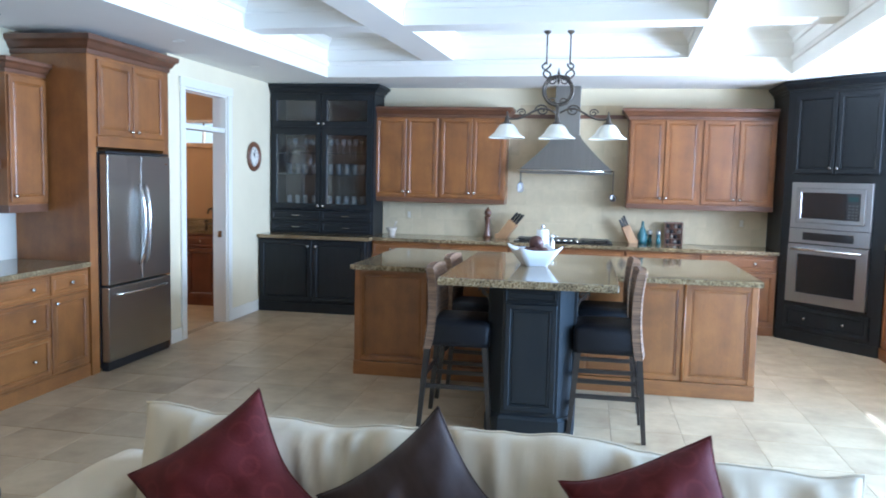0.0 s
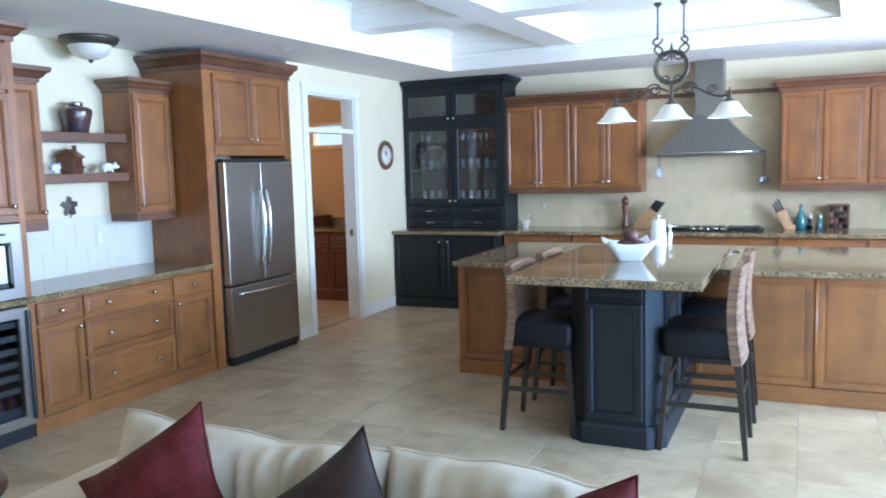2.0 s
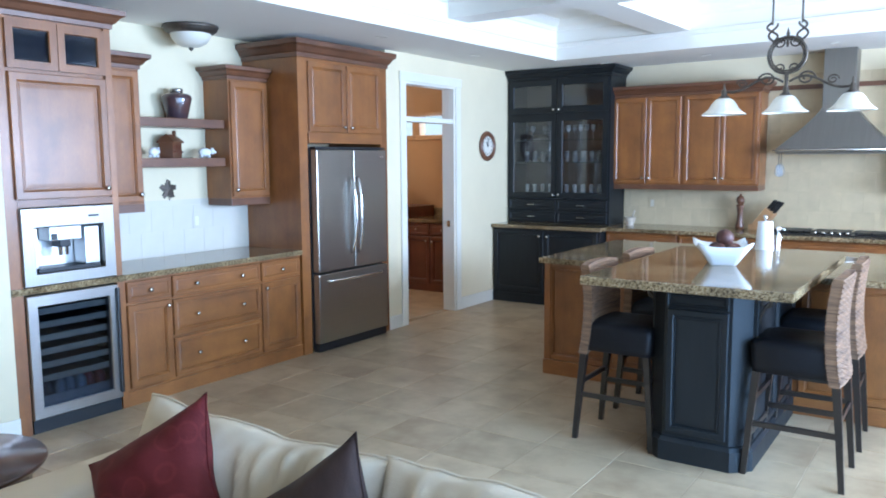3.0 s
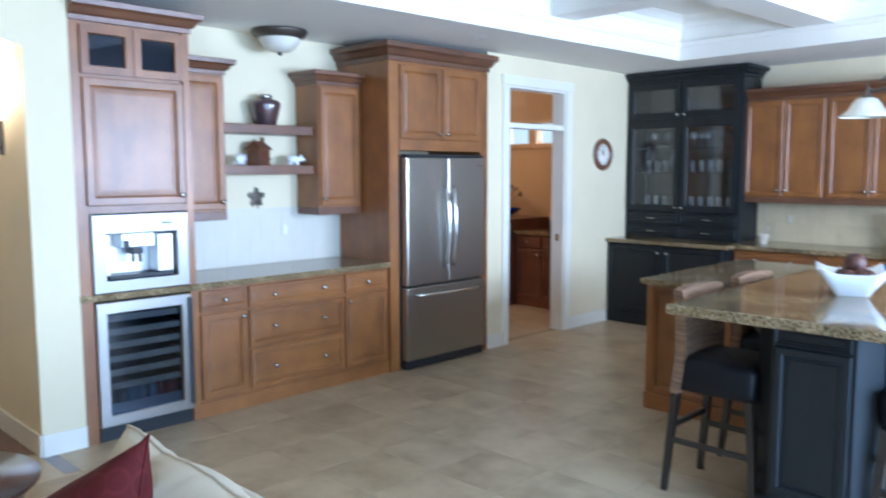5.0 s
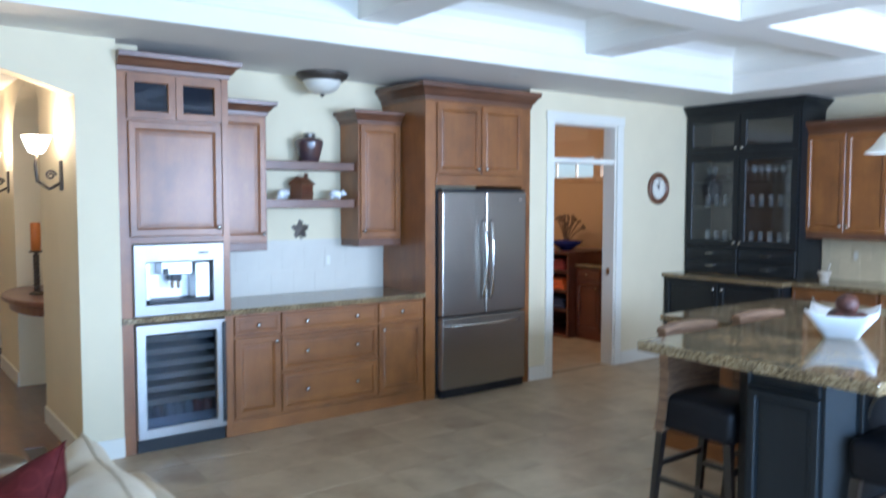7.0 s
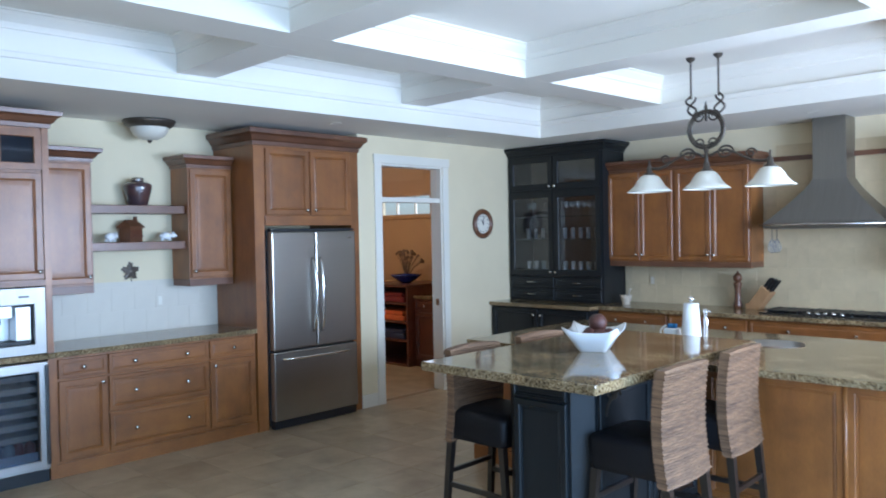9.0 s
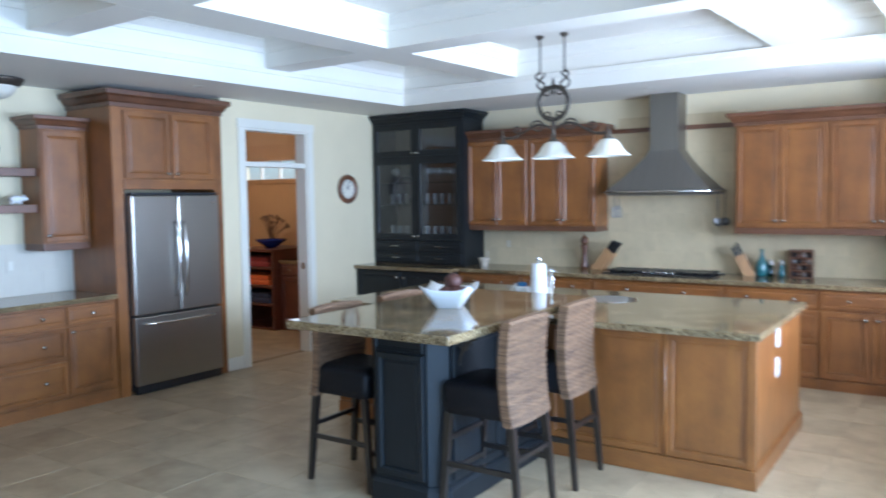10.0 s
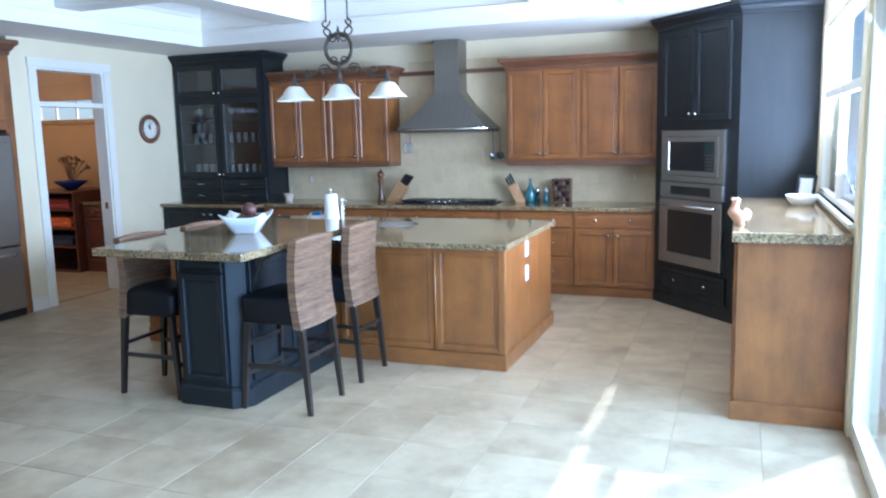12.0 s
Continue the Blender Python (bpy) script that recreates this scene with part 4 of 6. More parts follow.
# ---- bar chairs round the table ----
def bar_chair(m):
    t = thing("bar_chair", "tall rattan-backed bar chair with black leather seat and dark legs", "chair", m, group="chairs round the table")
    seat = bmesh.new()
    loops = []
    for x0, x1, y0, z in ((-0.2, 0.18, 0.19, 0.555), (-0.215, 0.185, 0.205, 0.56), (-0.22, 0.19, 0.21, 0.6), (-0.225, 0.19, 0.212, 0.69), (-0.215, 0.185, 0.205, 0.72), (-0.17, 0.15, 0.16, 0.737)):
        r = 0.035
        pts = []
        for cx, cy, a0 in ((x1 - r, y0 - r, 0), (x0 + r, y0 - r, 90), (x0 + r, -y0 + r, 180), (x1 - r, -y0 + r, 270)):
            pts += [(cx + r * math.cos(radians(a0 + k * 30)), cy + r * math.sin(radians(a0 + k * 30)), z) for k in range(4)]
        loops.append(pts)
    part("seat", rings(seat, loops), LEATHER, t, "black leather seat", True)
    # the back: a gently bowed slab with real woven strands on its faces
    bk = bmesh.new()
    prof = [(0.176 + 0.36 * (z - 0.82) ** 2, z) for z in (0.535, 0.6, 0.68, 0.75, 0.82, 0.9, 0.97, 1.03, 1.075)]
    loops = []
    for x, z in prof:
        pts = [(x + 0.018 * (1 - (y / 0.22) ** 2), y, z + 0.012 * (1 - (y / 0.22) ** 2) * (z > 1.05)) for y in (-0.22, -0.13, -0.045, 0.045, 0.13, 0.22)]
        pts += [(p[0] - 0.045, p[1], p[2]) for p in pts[::-1]]
        loops.append(pts)
    b = part("backrest", rings(bk, loops), WICKER, t, "woven brown rattan backrest")
    strands = bmesh.new()
    rng = random.Random(5)
    for i in range(40):
        z = 0.548 + i * 0.0132
        x = 0.177 + 0.36 * (z - 0.82) ** 2
        pts = [(x + 0.018 * (1 - (y / 0.22) ** 2) + (0.004 if (j + i) % 2 else -0.001), y, z + rng.uniform(-0.0015, 0.0015)) for j, y in enumerate([-0.222 + 0.0404 * q for q in range(12)])]
        tube(pts, 0.0058, 4, strands)
        tube([(p[0] - 0.047 - (0.003 if (j + i) % 2 else 0), p[1], p[2]) for j, p in enumerate(pts)], 0.0055, 4, strands)
    part("weave", strands, WICKER, b, "horizontal rattan strands")
    for sy in (-1, 1):
        for name, x0, x1, z1, s0, s1 in (("front_leg", -0.19, -0.235, 0.56, 0.019, 0.014), ("back_leg", 0.185, 0.235, 0.56, 0.02, 0.014)):
            part("leg", rings(bmesh.new(), [[(x + a * s, sy * y + c * s, z) for a, c in ((-1, -1), (1, -1), (1, 1), (-1, 1))] for x, y, z, s in ((x1, 0.2, 0.0, s1), ((x0 + x1) / 2, 0.192, 0.3, (s0 + s1) / 2), (x0, 0.185, z1, s0))]), DARK_WOOD, t)
        part("stretcher", boxed(-0.205, 0.205, sy * 0.19 - 0.009, sy * 0.19 + 0.009, 0.265, 0.295, 0.003), DARK_WOOD, t)
    part("stretcher", boxed(-0.223, -0.203, -0.18, 0.18, 0.21, 0.24, 0.003), DARK_WOOD, t)
    part("stretcher", boxed(0.198, 0.216, -0.18, 0.18, 0.34, 0.368, 0.003), DARK_WOOD, t)
    part("stretcher", boxed(-0.21, -0.192, -0.18, 0.18, 0.4, 0.428, 0.003), DARK_WOOD, t)
    return t


chair = bar_chair(pose(0.435, 5.465, 0))
copy_thing(chair, pose(0.435, 6.135, 0, 0, 0, 1.5))
copy_thing(chair, pose(-0.54, 5.475, 0, 0, 0, 180) @ Matrix.Diagonal((1, 1, 0.98, 1)))
copy_thing(chair, pose(-0.54, 6.13, 0, 0, 0, 178.5) @ Matrix.Diagonal((1, 1, 0.98, 1)))

# ---- sofa with cushions ----


RIM = []


def pillow(w, h, d, seed, wrinkle=0.012, pinch=0.09, n=26, fold=(5, 3), sag=0.0, dome=4, swell=0.45):
    bm = bmesh.new()
    off = Vector((seed * 3.7, seed * 1.3, 0))
    grid = {}
    for side in (1, -1):
        for i in range(n + 1):
            for j in range(n + 1):
                edge = i in (0, n) or j in (0, n)
                if side < 0 and edge:
                    grid[side, i, j] = grid[1, i, j]
                    continue
                u, v = 2 * i / n - 1, 2 * j / n - 1
                k = ((1 - abs(u) ** dome) * (1 - abs(v) ** dome)) ** swell
                x, z = w / 2 * u * (1 - pinch * (1 - v * v)), h / 2 * v * (1 - pinch * (1 - u * u))
                f = noise.noise(Vector((x * fold[0], z * fold[1], side)) + off) + 0.6 * noise.noise(Vector((x * fold[0] * 2.6 + z * 4, z * fold[1] * 2.3, side)) + off)
                crease = wrinkle * (f + (0.9 * (1 - abs(noise.noise(Vector((x * fold[0] * 1.3 + z * 1.5, z * fold[1] * 0.8, 4 + side)) + off)) * 3.2) if fold[0] > 6 else 0)) * (0.25 + k)
                grid[side, i, j] = bm.verts.new((x + wrinkle * 0.6 * noise.noise(Vector((x * 4, z * 4, 9)) + off), -side * (d / 2 * k + crease * k), z + wrinkle * 0.5 * noise.noise(Vector((x * 4, z * 4, 5)) + off) + sag * max(0, v) * (noise.noise(Vector((x * 3.3, 2.0, 1)) + off) - 0.4 * abs(noise.noise(Vector((x * 9, 2.0, 7)) + off)))))
        for i in range(n):
            for j in range(n):
                q = [grid[side, i, j], grid[side, i + 1, j], grid[side, i + 1, j + 1], grid[side, i, j + 1]]
                bm.faces.new(q if side > 0 else q[::-1])
    RIM[:] = [grid[1, i, 0].co.copy() for i in range(n)] + [grid[1, n, j].co.copy() for j in range(n)] + [grid[1, n - i, n].co.copy() for i in range(n)] + [grid[1, 0, n - j].co.copy() for j in range(n)]
    return bm


def piping(parent, mat, r=0.005):
    return part("piping", tube(RIM, r, 6, closed=True), mat, parent, "", True)


sofa = thing("sofa", "cream linen sofa with loose back cushions, seen from its front", "sofa", pose(0, 0, 0))


def soft_box(x0, x1, y0, y1, z0, z1, r=0.05, seed=1):
    bm = boxed(x0, x1, y0, y1, z0, z1)
    bmesh.ops.subdivide_edges(bm, edges=bm.edges[:], cuts=5, use_grid_fill=True)
    c = Vector(((x0 + x1) / 2, (y0 + y1) / 2, (z0 + z1) / 2))
    hx, hy, hz = (x1 - x0) / 2, (y1 - y0) / 2, (z1 - z0) / 2
    for v in bm.verts:
        p = v.co - c
        q = Vector((max(-hx + r, min(hx - r, p.x)), max(-hy + r, min(hy - r, p.y)), max(-hz + r, min(hz - r, p.z))))
        d = p - q
        if d.length > 1e-6:
            p = q + d.normalized() * r
        v.co = c + p * (1 + 0.006 * noise.noise(v.co * 6 + Vector((seed, 0, 0))))
    return bm


part("base", soft_box(-1.12, 0.99, 1.8, 2.84, 0.1, 0.32, 0.03), LINEN, sofa, "", True)
part("back_frame", soft_box(-1.12, 0.99, 2.6, 2.86, 0.1, 0.74, 0.05), LINEN, sofa, "", True)
part("arm", soft_box(-1.37, -1.1, 1.78, 2.86, 0.08, 0.66, 0.06), LINEN, sofa, "", True)
part("arm", soft_box(0.97, 1.22, 1.78, 2.86, 0.08, 0.62, 0.06), LINEN, sofa, "", True)
part("seat_cushion", soft_box(-1.1, -0.07, 1.76, 2.6, 0.32, 0.47, 0.05, 2), LINEN, sofa, "", True)
part("seat_cushion", soft_box(-0.065, 0.97, 1.76, 2.6, 0.32, 0.47, 0.05, 3), LINEN, sofa, "", True)
for x, z, w, tilt, seed, lean in ((-0.61, 0.668, 1.04, 0.0, 3, -16), (0.46, 0.655, 1.18, 2.2, 8, -16)):
    c = part("back_cushion", pillow(w, 0.5, 0.22, seed, 0.034, 0.045, 64, (6.4, 1.7), 0.026), LINEN, sofa, "plump cream back cushion", True)
    c.matrix_local = pose(x, 2.575, z - 0.028, lean, 0, 0) @ pose(0, 0, 0, 0, tilt, 0)
    piping(c, LINEN, 0.006)
for x in (-1.25, 1.1):
    for y in (1.85, 2.78):
        part("foot", lathe([(0.02, 0), (0.028, 0.1)], 10, pose(x, y, 0)), DARK_WOOD, sofa)
for mat, lab, tip, side, yaw, spin, s, seed in (
    (RED_SILK, "dark red throw pillow with a circle pattern on the sofa", (-0.68, 2.50, 0.993), 1, 8, -37, 0.43, 2),
    (BROWN_SILK, "dark brown satin throw pillow on the sofa", (-0.132, 2.53, 0.977), -1, 0, 50, 0.42, 5),
    (RED_SILK, "dark red throw pillow leaning at the sofa's far arm", (0.616, 2.46, 0.978), -1, -6, 68, 0.42, 7),
):
    turn = pose(0, 0, 0, -30, 0, yaw) @ pose(0, 0, 0, 0, spin, 0)
    t = thing("throw_pillow", lab, "pillow", Matrix.Translation(Vector(tip) - turn @ Vector((side * s / 2, 0, s / 2))) @ turn, group="throw pillows")
    body = part("cover", pillow(s, s, 0.25, seed, 0.03, 0.15, 40, (6, 5), 0.0, 2.4, 0.6), mat, t, "", True)
    piping(body, mat, 0.003)

# round side table by the sofa's arm
t = thing("side_table", "round dark polished wooden side table", "table", pose(-1.79, 2.25, 0))
part("tabletop", lathe([(0.001, 0.595), (0.31, 0.595), (0.33, 0.6), (0.335, 0.61), (0.33, 0.62), (0.001, 0.622)], 40), TABLE_WOOD, t, "", True)
part("apron", lathe([(0.27, 0.53), (0.28, 0.53), (0.28, 0.595), (0.27, 0.595)], 32, cap=(False, False)), TABLE_WOOD, t)
for k in range(4):
    a = math.pi / 4 + k * math.pi / 2
    part("leg", lathe([(0.014, 0), (0.02, 0.1), (0.026, 0.595)], 10, pose(0.25 * math.cos(a), 0.25 * math.sin(a), 0)), TABLE_WOOD, t, "", True)
t = thing("trinket_box", "small dark red box on the side table", "box", pose(-1.93, 2.24, 0.622, 0, 0, 20))
part("box_body", boxed(-0.08, 0.08, -0.05, 0.05, 0, 0.03, 0.004), RED_LABEL, t)
part("lid", boxed(-0.083, 0.083, -0.053, 0.053, 0.03, 0.04, 0.004), BROWN_SILK, t)

# ---- pendant over the island ----
t = thing("pendant_lamp", "scrolled antique iron pendant with three alabaster bell shades", "lamp", pose(-0.015, 7.1, 0))
for x in (-0.105, 0.09):
    r = part("rod", tube([(x, 0, 2.6), (x, 0, 2.88)], 0.007, 8), IRON, t)
    part("hook", tube([(x * (1.0 + 0.35 * math.sin(k * 0.42)), 0, 2.62 - 0.009 * k) for k in range(14)], 0.008, 6), IRON, r)
    part("canopy", lathe([(0.012, 2.85), (0.03, 2.868), (0.03, 2.88)], 14, pose(x, 0, 0)), IRON, t)
ringp = [(0.125 * math.cos(a), 0, 2.385 + 0.125 * math.sin(a)) for a in (2 * math.pi * k / 36 for k in range(36))]
part("ring", tube(ringp, 0.011, 8, closed=True), IRON, t, "", True)
part("ring", tube([(p[0] * 0.86, 0.0, 2.385 + (p[2] - 2.385) * 0.86) for p in ringp], 0.006, 6, closed=True), IRON, t, "", True)
for sx in (-1, 1):
    part("scroll", tube([(sx * (0.055 + (0.045 - 0.0016 * k) * math.cos(0.5 * k)), 0, 2.47 + (0.04 - 0.0014 * k) * math.sin(0.5 * k)) for k in range(20)], 0.006, 6), IRON, t)
    part("scroll", tube([(sx * (0.05 + (0.04 - 0.0014 * k) * math.cos(0.5 * k)), 0, 2.3 - (0.035 - 0.0014 * k) * math.sin(0.5 * k)) for k in range(20)], 0.006, 6), IRON, t)
    part("upper_scroll", tube([(sx * (0.1 + 0.03 * math.sin(k * 0.5)), 0, 2.49 + 0.012 * k) for k in range(11)], 0.008, 6), IRON, t)
    arm = [(sx * (0.02 + 0.405 * u), 0, 2.2 + 0.05 * math.sin(u * 5.5) * (1 - u * 0.5) - 0.03 * u) for u in (k / 22 for k in range(23))]
    a = part("arm", tube(arm, 0.009, 8), IRON, t, "", True)
    part("scroll", tube([(sx * (0.13 + (0.06 - 0.002 * k) * math.cos(0.45 * k)), 0, 2.22 + (0.05 - 0.0018 * k) * math.sin(0.45 * k)) for k in range(24)], 0.007, 6), IRON, a)
    part("scroll", tube([(sx * (0.3 + (0.04 - 0.0015 * k) * math.cos(0.45 * k)), 0, 2.2 + (0.035 - 0.0014 * k) * math.sin(0.45 * k)) for k in range(22)], 0.006, 6), IRON, a)
part("stem", lathe([(0.012, 2.1), (0.02, 2.14), (0.012, 2.18), (0.016, 2.262)], 12), IRON, t, "", True)
part("finial", lathe([(0.006, 2.44), (0.012, 2.47), (0.007, 2.5), (0.013, 2.53), (0.008, 2.55), (0.002, 2.575)], 12), IRON, t, "", True)
for x in (-0.425, 0.0, 0.425):
    s = part("shade", lathe([(0.155, 1.982), (0.158, 1.986), (0.135, 2.002), (0.105, 2.03), (0.085, 2.065), (0.06, 2.095), (0.035, 2.105), (0.032, 2.102), (0.056, 2.088), (0.08, 2.06), (0.1, 2.026), (0.13, 1.997)], 28, pose(x, 0, 0), cap=(False, False)), FROSTED, t, "white alabaster bell shade", True)
    part("holder", lathe([(0.04, 2.098), (0.042, 2.11), (0.022, 2.125), (0.018, 2.16), (0.008, 2.175), (0.006, 2.21)], 14, pose(x, 0, 0)), IRON, s, "", True)

# flush lamp in front of the shelves
t = thing("ceiling_lamp", "bronze flush ceiling lamp with an alabaster bowl", "lamp", pose(-3.96, 5.11, 0))
part("rim", lathe([(0.13, 2.71), (0.207, 2.708), (0.212, 2.695), (0.203, 2.685), (0.198, 2.668), (0.172, 2.65), (0.15, 2.645)], 32), IRON, t, "dark bronze rim", True)
part("bowl", lathe([(0.157, 2.655), (0.148, 2.62), (0.12, 2.58), (0.07, 2.552), (0.001, 2.543)], 32, cap=(False, False)), FROSTED, t, "alabaster bowl", True)
part("finial", lathe([(0.018, 2.546), (0.02, 2.536), (0.01, 2.525), (0.002, 2.518)], 12), IRON, t, "", True)

for x, y, z in ((-0.25, 5.6, ZP), (-3.1, 6.4, ZS), (-3.1, 7.9, ZS), (-2.3, 9.3, ZS), (-1.2, 9.3, ZS), (0.0, 9.15, ZS), (1.2, 9.3, ZS), (2.9, 6.2, ZS)):
    t = thing("recessed_light", "small white recessed ceiling light, switched off", "lamp", pose(x, y, z), group="recessed ceiling lights")
    part("trim_ring", lathe([(0.045, -0.001), (0.055, -0.004), (0.045, -0.008), (0.038, -0.004)], 20), TRIM, t)
    part("lens", lathe([(0.038, -0.004), (0.001, -0.003)], 20, cap=(False, False)), FROSTED, t)

# ---- things on the west run ----
t = thing("wall_clock", "oval-framed round wall clock with a white dial", "clock", west(8.905, -3.57) @ pose(0, 0, 1.82))
part("frame", lathe([(0.115, 0), (0.165, 0.0), (0.172, 0.015), (0.16, 0.035), (0.14, 0.04), (0.12, 0.03), (0.112, 0.02)], 36, pose(0, 0, 0, 90), cap=(False, False)), WALNUT, t, "dark brown wooden frame", True)
part("dial", lathe([(0.122, 0), (0.122, 0.016)], 36, pose(0, 0, 0, 90)), FROSTED, t, "white dial")
for k in range(12):
    a = k * math.pi / 6
    part("hour_mark", boxed(-0.004, 0.004, -0.018, -0.016, 0.085, 0.103, m=pose(0, 0, 0, 0, math.degrees(a), 0)), BLACK, t)
part("hour_hand", boxed(-0.005, 0.005, -0.022, -0.019, -0.01, 0.055, m=pose(0, 0, 0, 0, -35, 0)), BLACK, t)
part("minute_hand", boxed(-0.0035, 0.0035, -0.025, -0.022, -0.015, 0.085, m=pose(0, 0, 0, 0, 5, 0)), BLACK, t)
t = thing("ginger_jar", "dark glazed ceramic jar on the upper shelf", "vase", pose(-4.1, 5.06, 2.0))
part("body", lathe([(0.001, 0), (0.074, 0), (0.08, 0.01), (0.1, 0.09), (0.116, 0.155), (0.112, 0.178), (0.085, 0.195), (0.05, 0.2), (0.048, 0.21), (0.001, 0.21)], 24), material("blue_black_glaze", (0.035, 0.03, 0.045), 0.12, vary=0.6, scale=14, second=(0.1, 0.05, 0.04), coat=0.6), t, "", True)
part("lid", lathe([(0.05, 0.208), (0.052, 0.228), (0.045, 0.236), (0.001, 0.238)], 20), STEEL, t, "pale silvery lid", True)
t = thing("carved_house", "small carved brown wooden house on the lower shelf", "ornament", west(4.96, -4.04) @ pose(0, 0, 1.695, 0, 0, 28))
part("house_body", boxed(0, 0.16, 0, 0.11, 0, 0.12, 0.004), WALNUT, t)
part("roof", rings(bmesh.new(), [[(-0.012, -0.015, 0.118), (0.172, -0.015, 0.118), (0.172, 0.125, 0.118), (-0.012, 0.125, 0.118)], [(-0.012, -0.015, 0.128), (0.172, -0.015, 0.128), (0.172, 0.125, 0.128), (-0.012, 0.125, 0.128)], [(0.01, 0.05, 0.185), (0.15, 0.05, 0.185), (0.15, 0.06, 0.185), (0.01, 0.06, 0.185)]]), WALNUT, t)
part("chimney", boxed(0.11, 0.135, 0.03, 0.055, 0.15, 0.215, 0.003), WALNUT, t)
for x in (0.02, 0.065, 0.11):
    part("carved_window", boxed(x, x + 0.03, -0.004, 0.0, 0.065, 0.1), CHERRY, t)
part("balcony", boxed(0.01, 0.15, -0.016, 0.0, 0.04, 0.055, 0.002), CHERRY, t)
for y, turn in ((4.8, 30), (5.28, -20)):
    t = thing("animal_figurine", "small white porcelain animal figurine on the lower shelf", "figurine", pose(-4.06, y, 1.696, 0, 0, turn), group="figurines on the shelf")
    bm = bmesh.new()
    for cx, cy, cz, r, sx in ((0, 0, 0.045, 0.036, 1.5), (0, 0.06, 0.05, 0.024, 1.1), (0, 0.085, 0.045, 0.011, 1), (-0.012, 0.062, 0.075, 0.008, 1), (0.012, 0.062, 0.075, 0.008, 1), (0.016, 0.03, 0.013, 0.013, 1), (-0.016, 0.03, 0.013, 0.013, 1), (0.016, -0.03, 0.013, 0.013, 1), (-0.016, -0.03, 0.013, 0.013, 1)):
        bmesh.ops.create_icosphere(bm, subdivisions=2, radius=r, matrix=Matrix.Translation((cx, cy, cz)) @ Matrix.Diagonal((1, sx, 1, 1)))
    part("figure", bm, PORCELAIN, t, "", True)
t = thing("metal_leaf", "dark metal maple leaf hung on the wall", "ornament", west(5.03, -4.218) @ pose(0, 0, 1.445))
leaf = []
for k in range(40):
    a = 2 * math.pi * k / 40
    r = 0.045 + 0.035 * abs(math.cos(2.5 * (a - math.pi / 2))) ** 1.5 + 0.008 * math.cos(15 * a)
    leaf.append((r * math.cos(a), r * math.sin(a)))
part("leaf", rings(bmesh.new(), [[(x, 0, z) for x, z in leaf], [(x, -0.006, z) for x, z in leaf], [(x * 0.2, -0.014, z * 0.2) for x, z in leaf]]), IRON, t)
part("stem", tube([(0, -0.004, -0.04), (0.01, -0.004, -0.09)], 0.004, 6), IRON, t)
t = thing("wall_outlet", "cream outlet plate on the side splashback", "outlet", west(5.25, -4.21) @ pose(0, 0, 1.12))
part("plate", boxed(0, 0.075, -0.006, 0.0, 0, 0.115, 0.002), SIDE_SPLASH, t)
part("socket", boxed(0.02, 0.055, -0.008, -0.006, 0.02, 0.095), TRIM, t)

# ---- glassware in the hutch ----
GLASSWARE = glass("glint_whitened_glassware", (0.9, 0.93, 0.93), 0.05)
# A little white diffuse in the glass stands in for glints.
gn = GLASSWARE.node_tree.nodes
gd, ga = gn.new("ShaderNodeBsdfDiffuse"), gn.new("ShaderNodeMixShader")
gd.inputs[0].default_value, ga.inputs[0].default_value = (0.85, 0.88, 0.88, 1), 0.09
GLASSWARE.node_tree.links.new(gn["Mix Shader"].outputs[0], ga.inputs[1])
GLASSWARE.node_tree.links.new(gd.outputs[0], ga.inputs[2])
GLASSWARE.node_tree.links.new(ga.outputs[0], gn["Material Output"].inputs[0])


def tumbler(x, y, z, h=0.11, r=0.03, stem=False):
    t = thing("wine_glass" if stem else "drinking_glass", "clear stemmed glass on a hutch shelf" if stem else "clear drinking glass on a hutch shelf", "glass", pose(x, y, z), group="glasses in the hutch")
    prof = [(0.001, 0), (0.03, 0), (0.004, 0.006), (0.004, h * 0.5), (r, h * 0.66), (r * 0.95, h), (r * 0.9, h), (r * 0.9, h * 0.68), (0.001, h * 0.53)] if stem else [(0.001, 0), (r * 0.85, 0), (r, h), (r - 0.003, h), (r * 0.8, 0.008), (0.001, 0.008)]
    part("bowl", lathe(prof, 12), GLASSWARE, t, "", True)
    return t


one, two = tumbler(-3.4, 9.55, 1.632, 0.125, 0.026), tumbler(-3.3, 9.55, 1.892, 0.17, 0.027, True)
for i in range(1, 22):
    x = -3.45 + 0.052 * i
    if abs(x + 2.91) > 0.03:
        copy_thing(one, pose(x, 9.5 + 0.07 * (i % 2), 1.632))
        if i % 2 or i > 11:
            copy_thing(two, pose(x, 9.52 + 0.06 * (i % 3), 1.892))
        copy_thing(one, pose(x, 9.49 + 0.1 * (i % 2), 1.201) @ Matrix.Diagonal((1, 1, 1.35, 1)))
# Plate added in place of a round reflection in the left glass door.
t = thing("display_plate", "round pewter plate standing in for a reflection in the hutch door", "plate", pose(-3.3, 9.68, 1.632, -10) @ Matrix.Scale(1.32, 4))
part("dish", lathe([(0.001, 0.004), (0.07, 0.004), (0.085, 0.012), (0.125, 0.016), (0.128, 0.022), (0.085, 0.018), (0.07, 0.01), (0.001, 0.01)], 28, pose(0, 0, 0.128, 90)), UTENSIL, t, "", True)
part("stand", tube([(-0.05, -0.03, 0.004), (-0.05, 0.03, 0.006), (0.05, 0.03, 0.006), (0.05, -0.03, 0.004)], 0.004, 6), IRON, t)
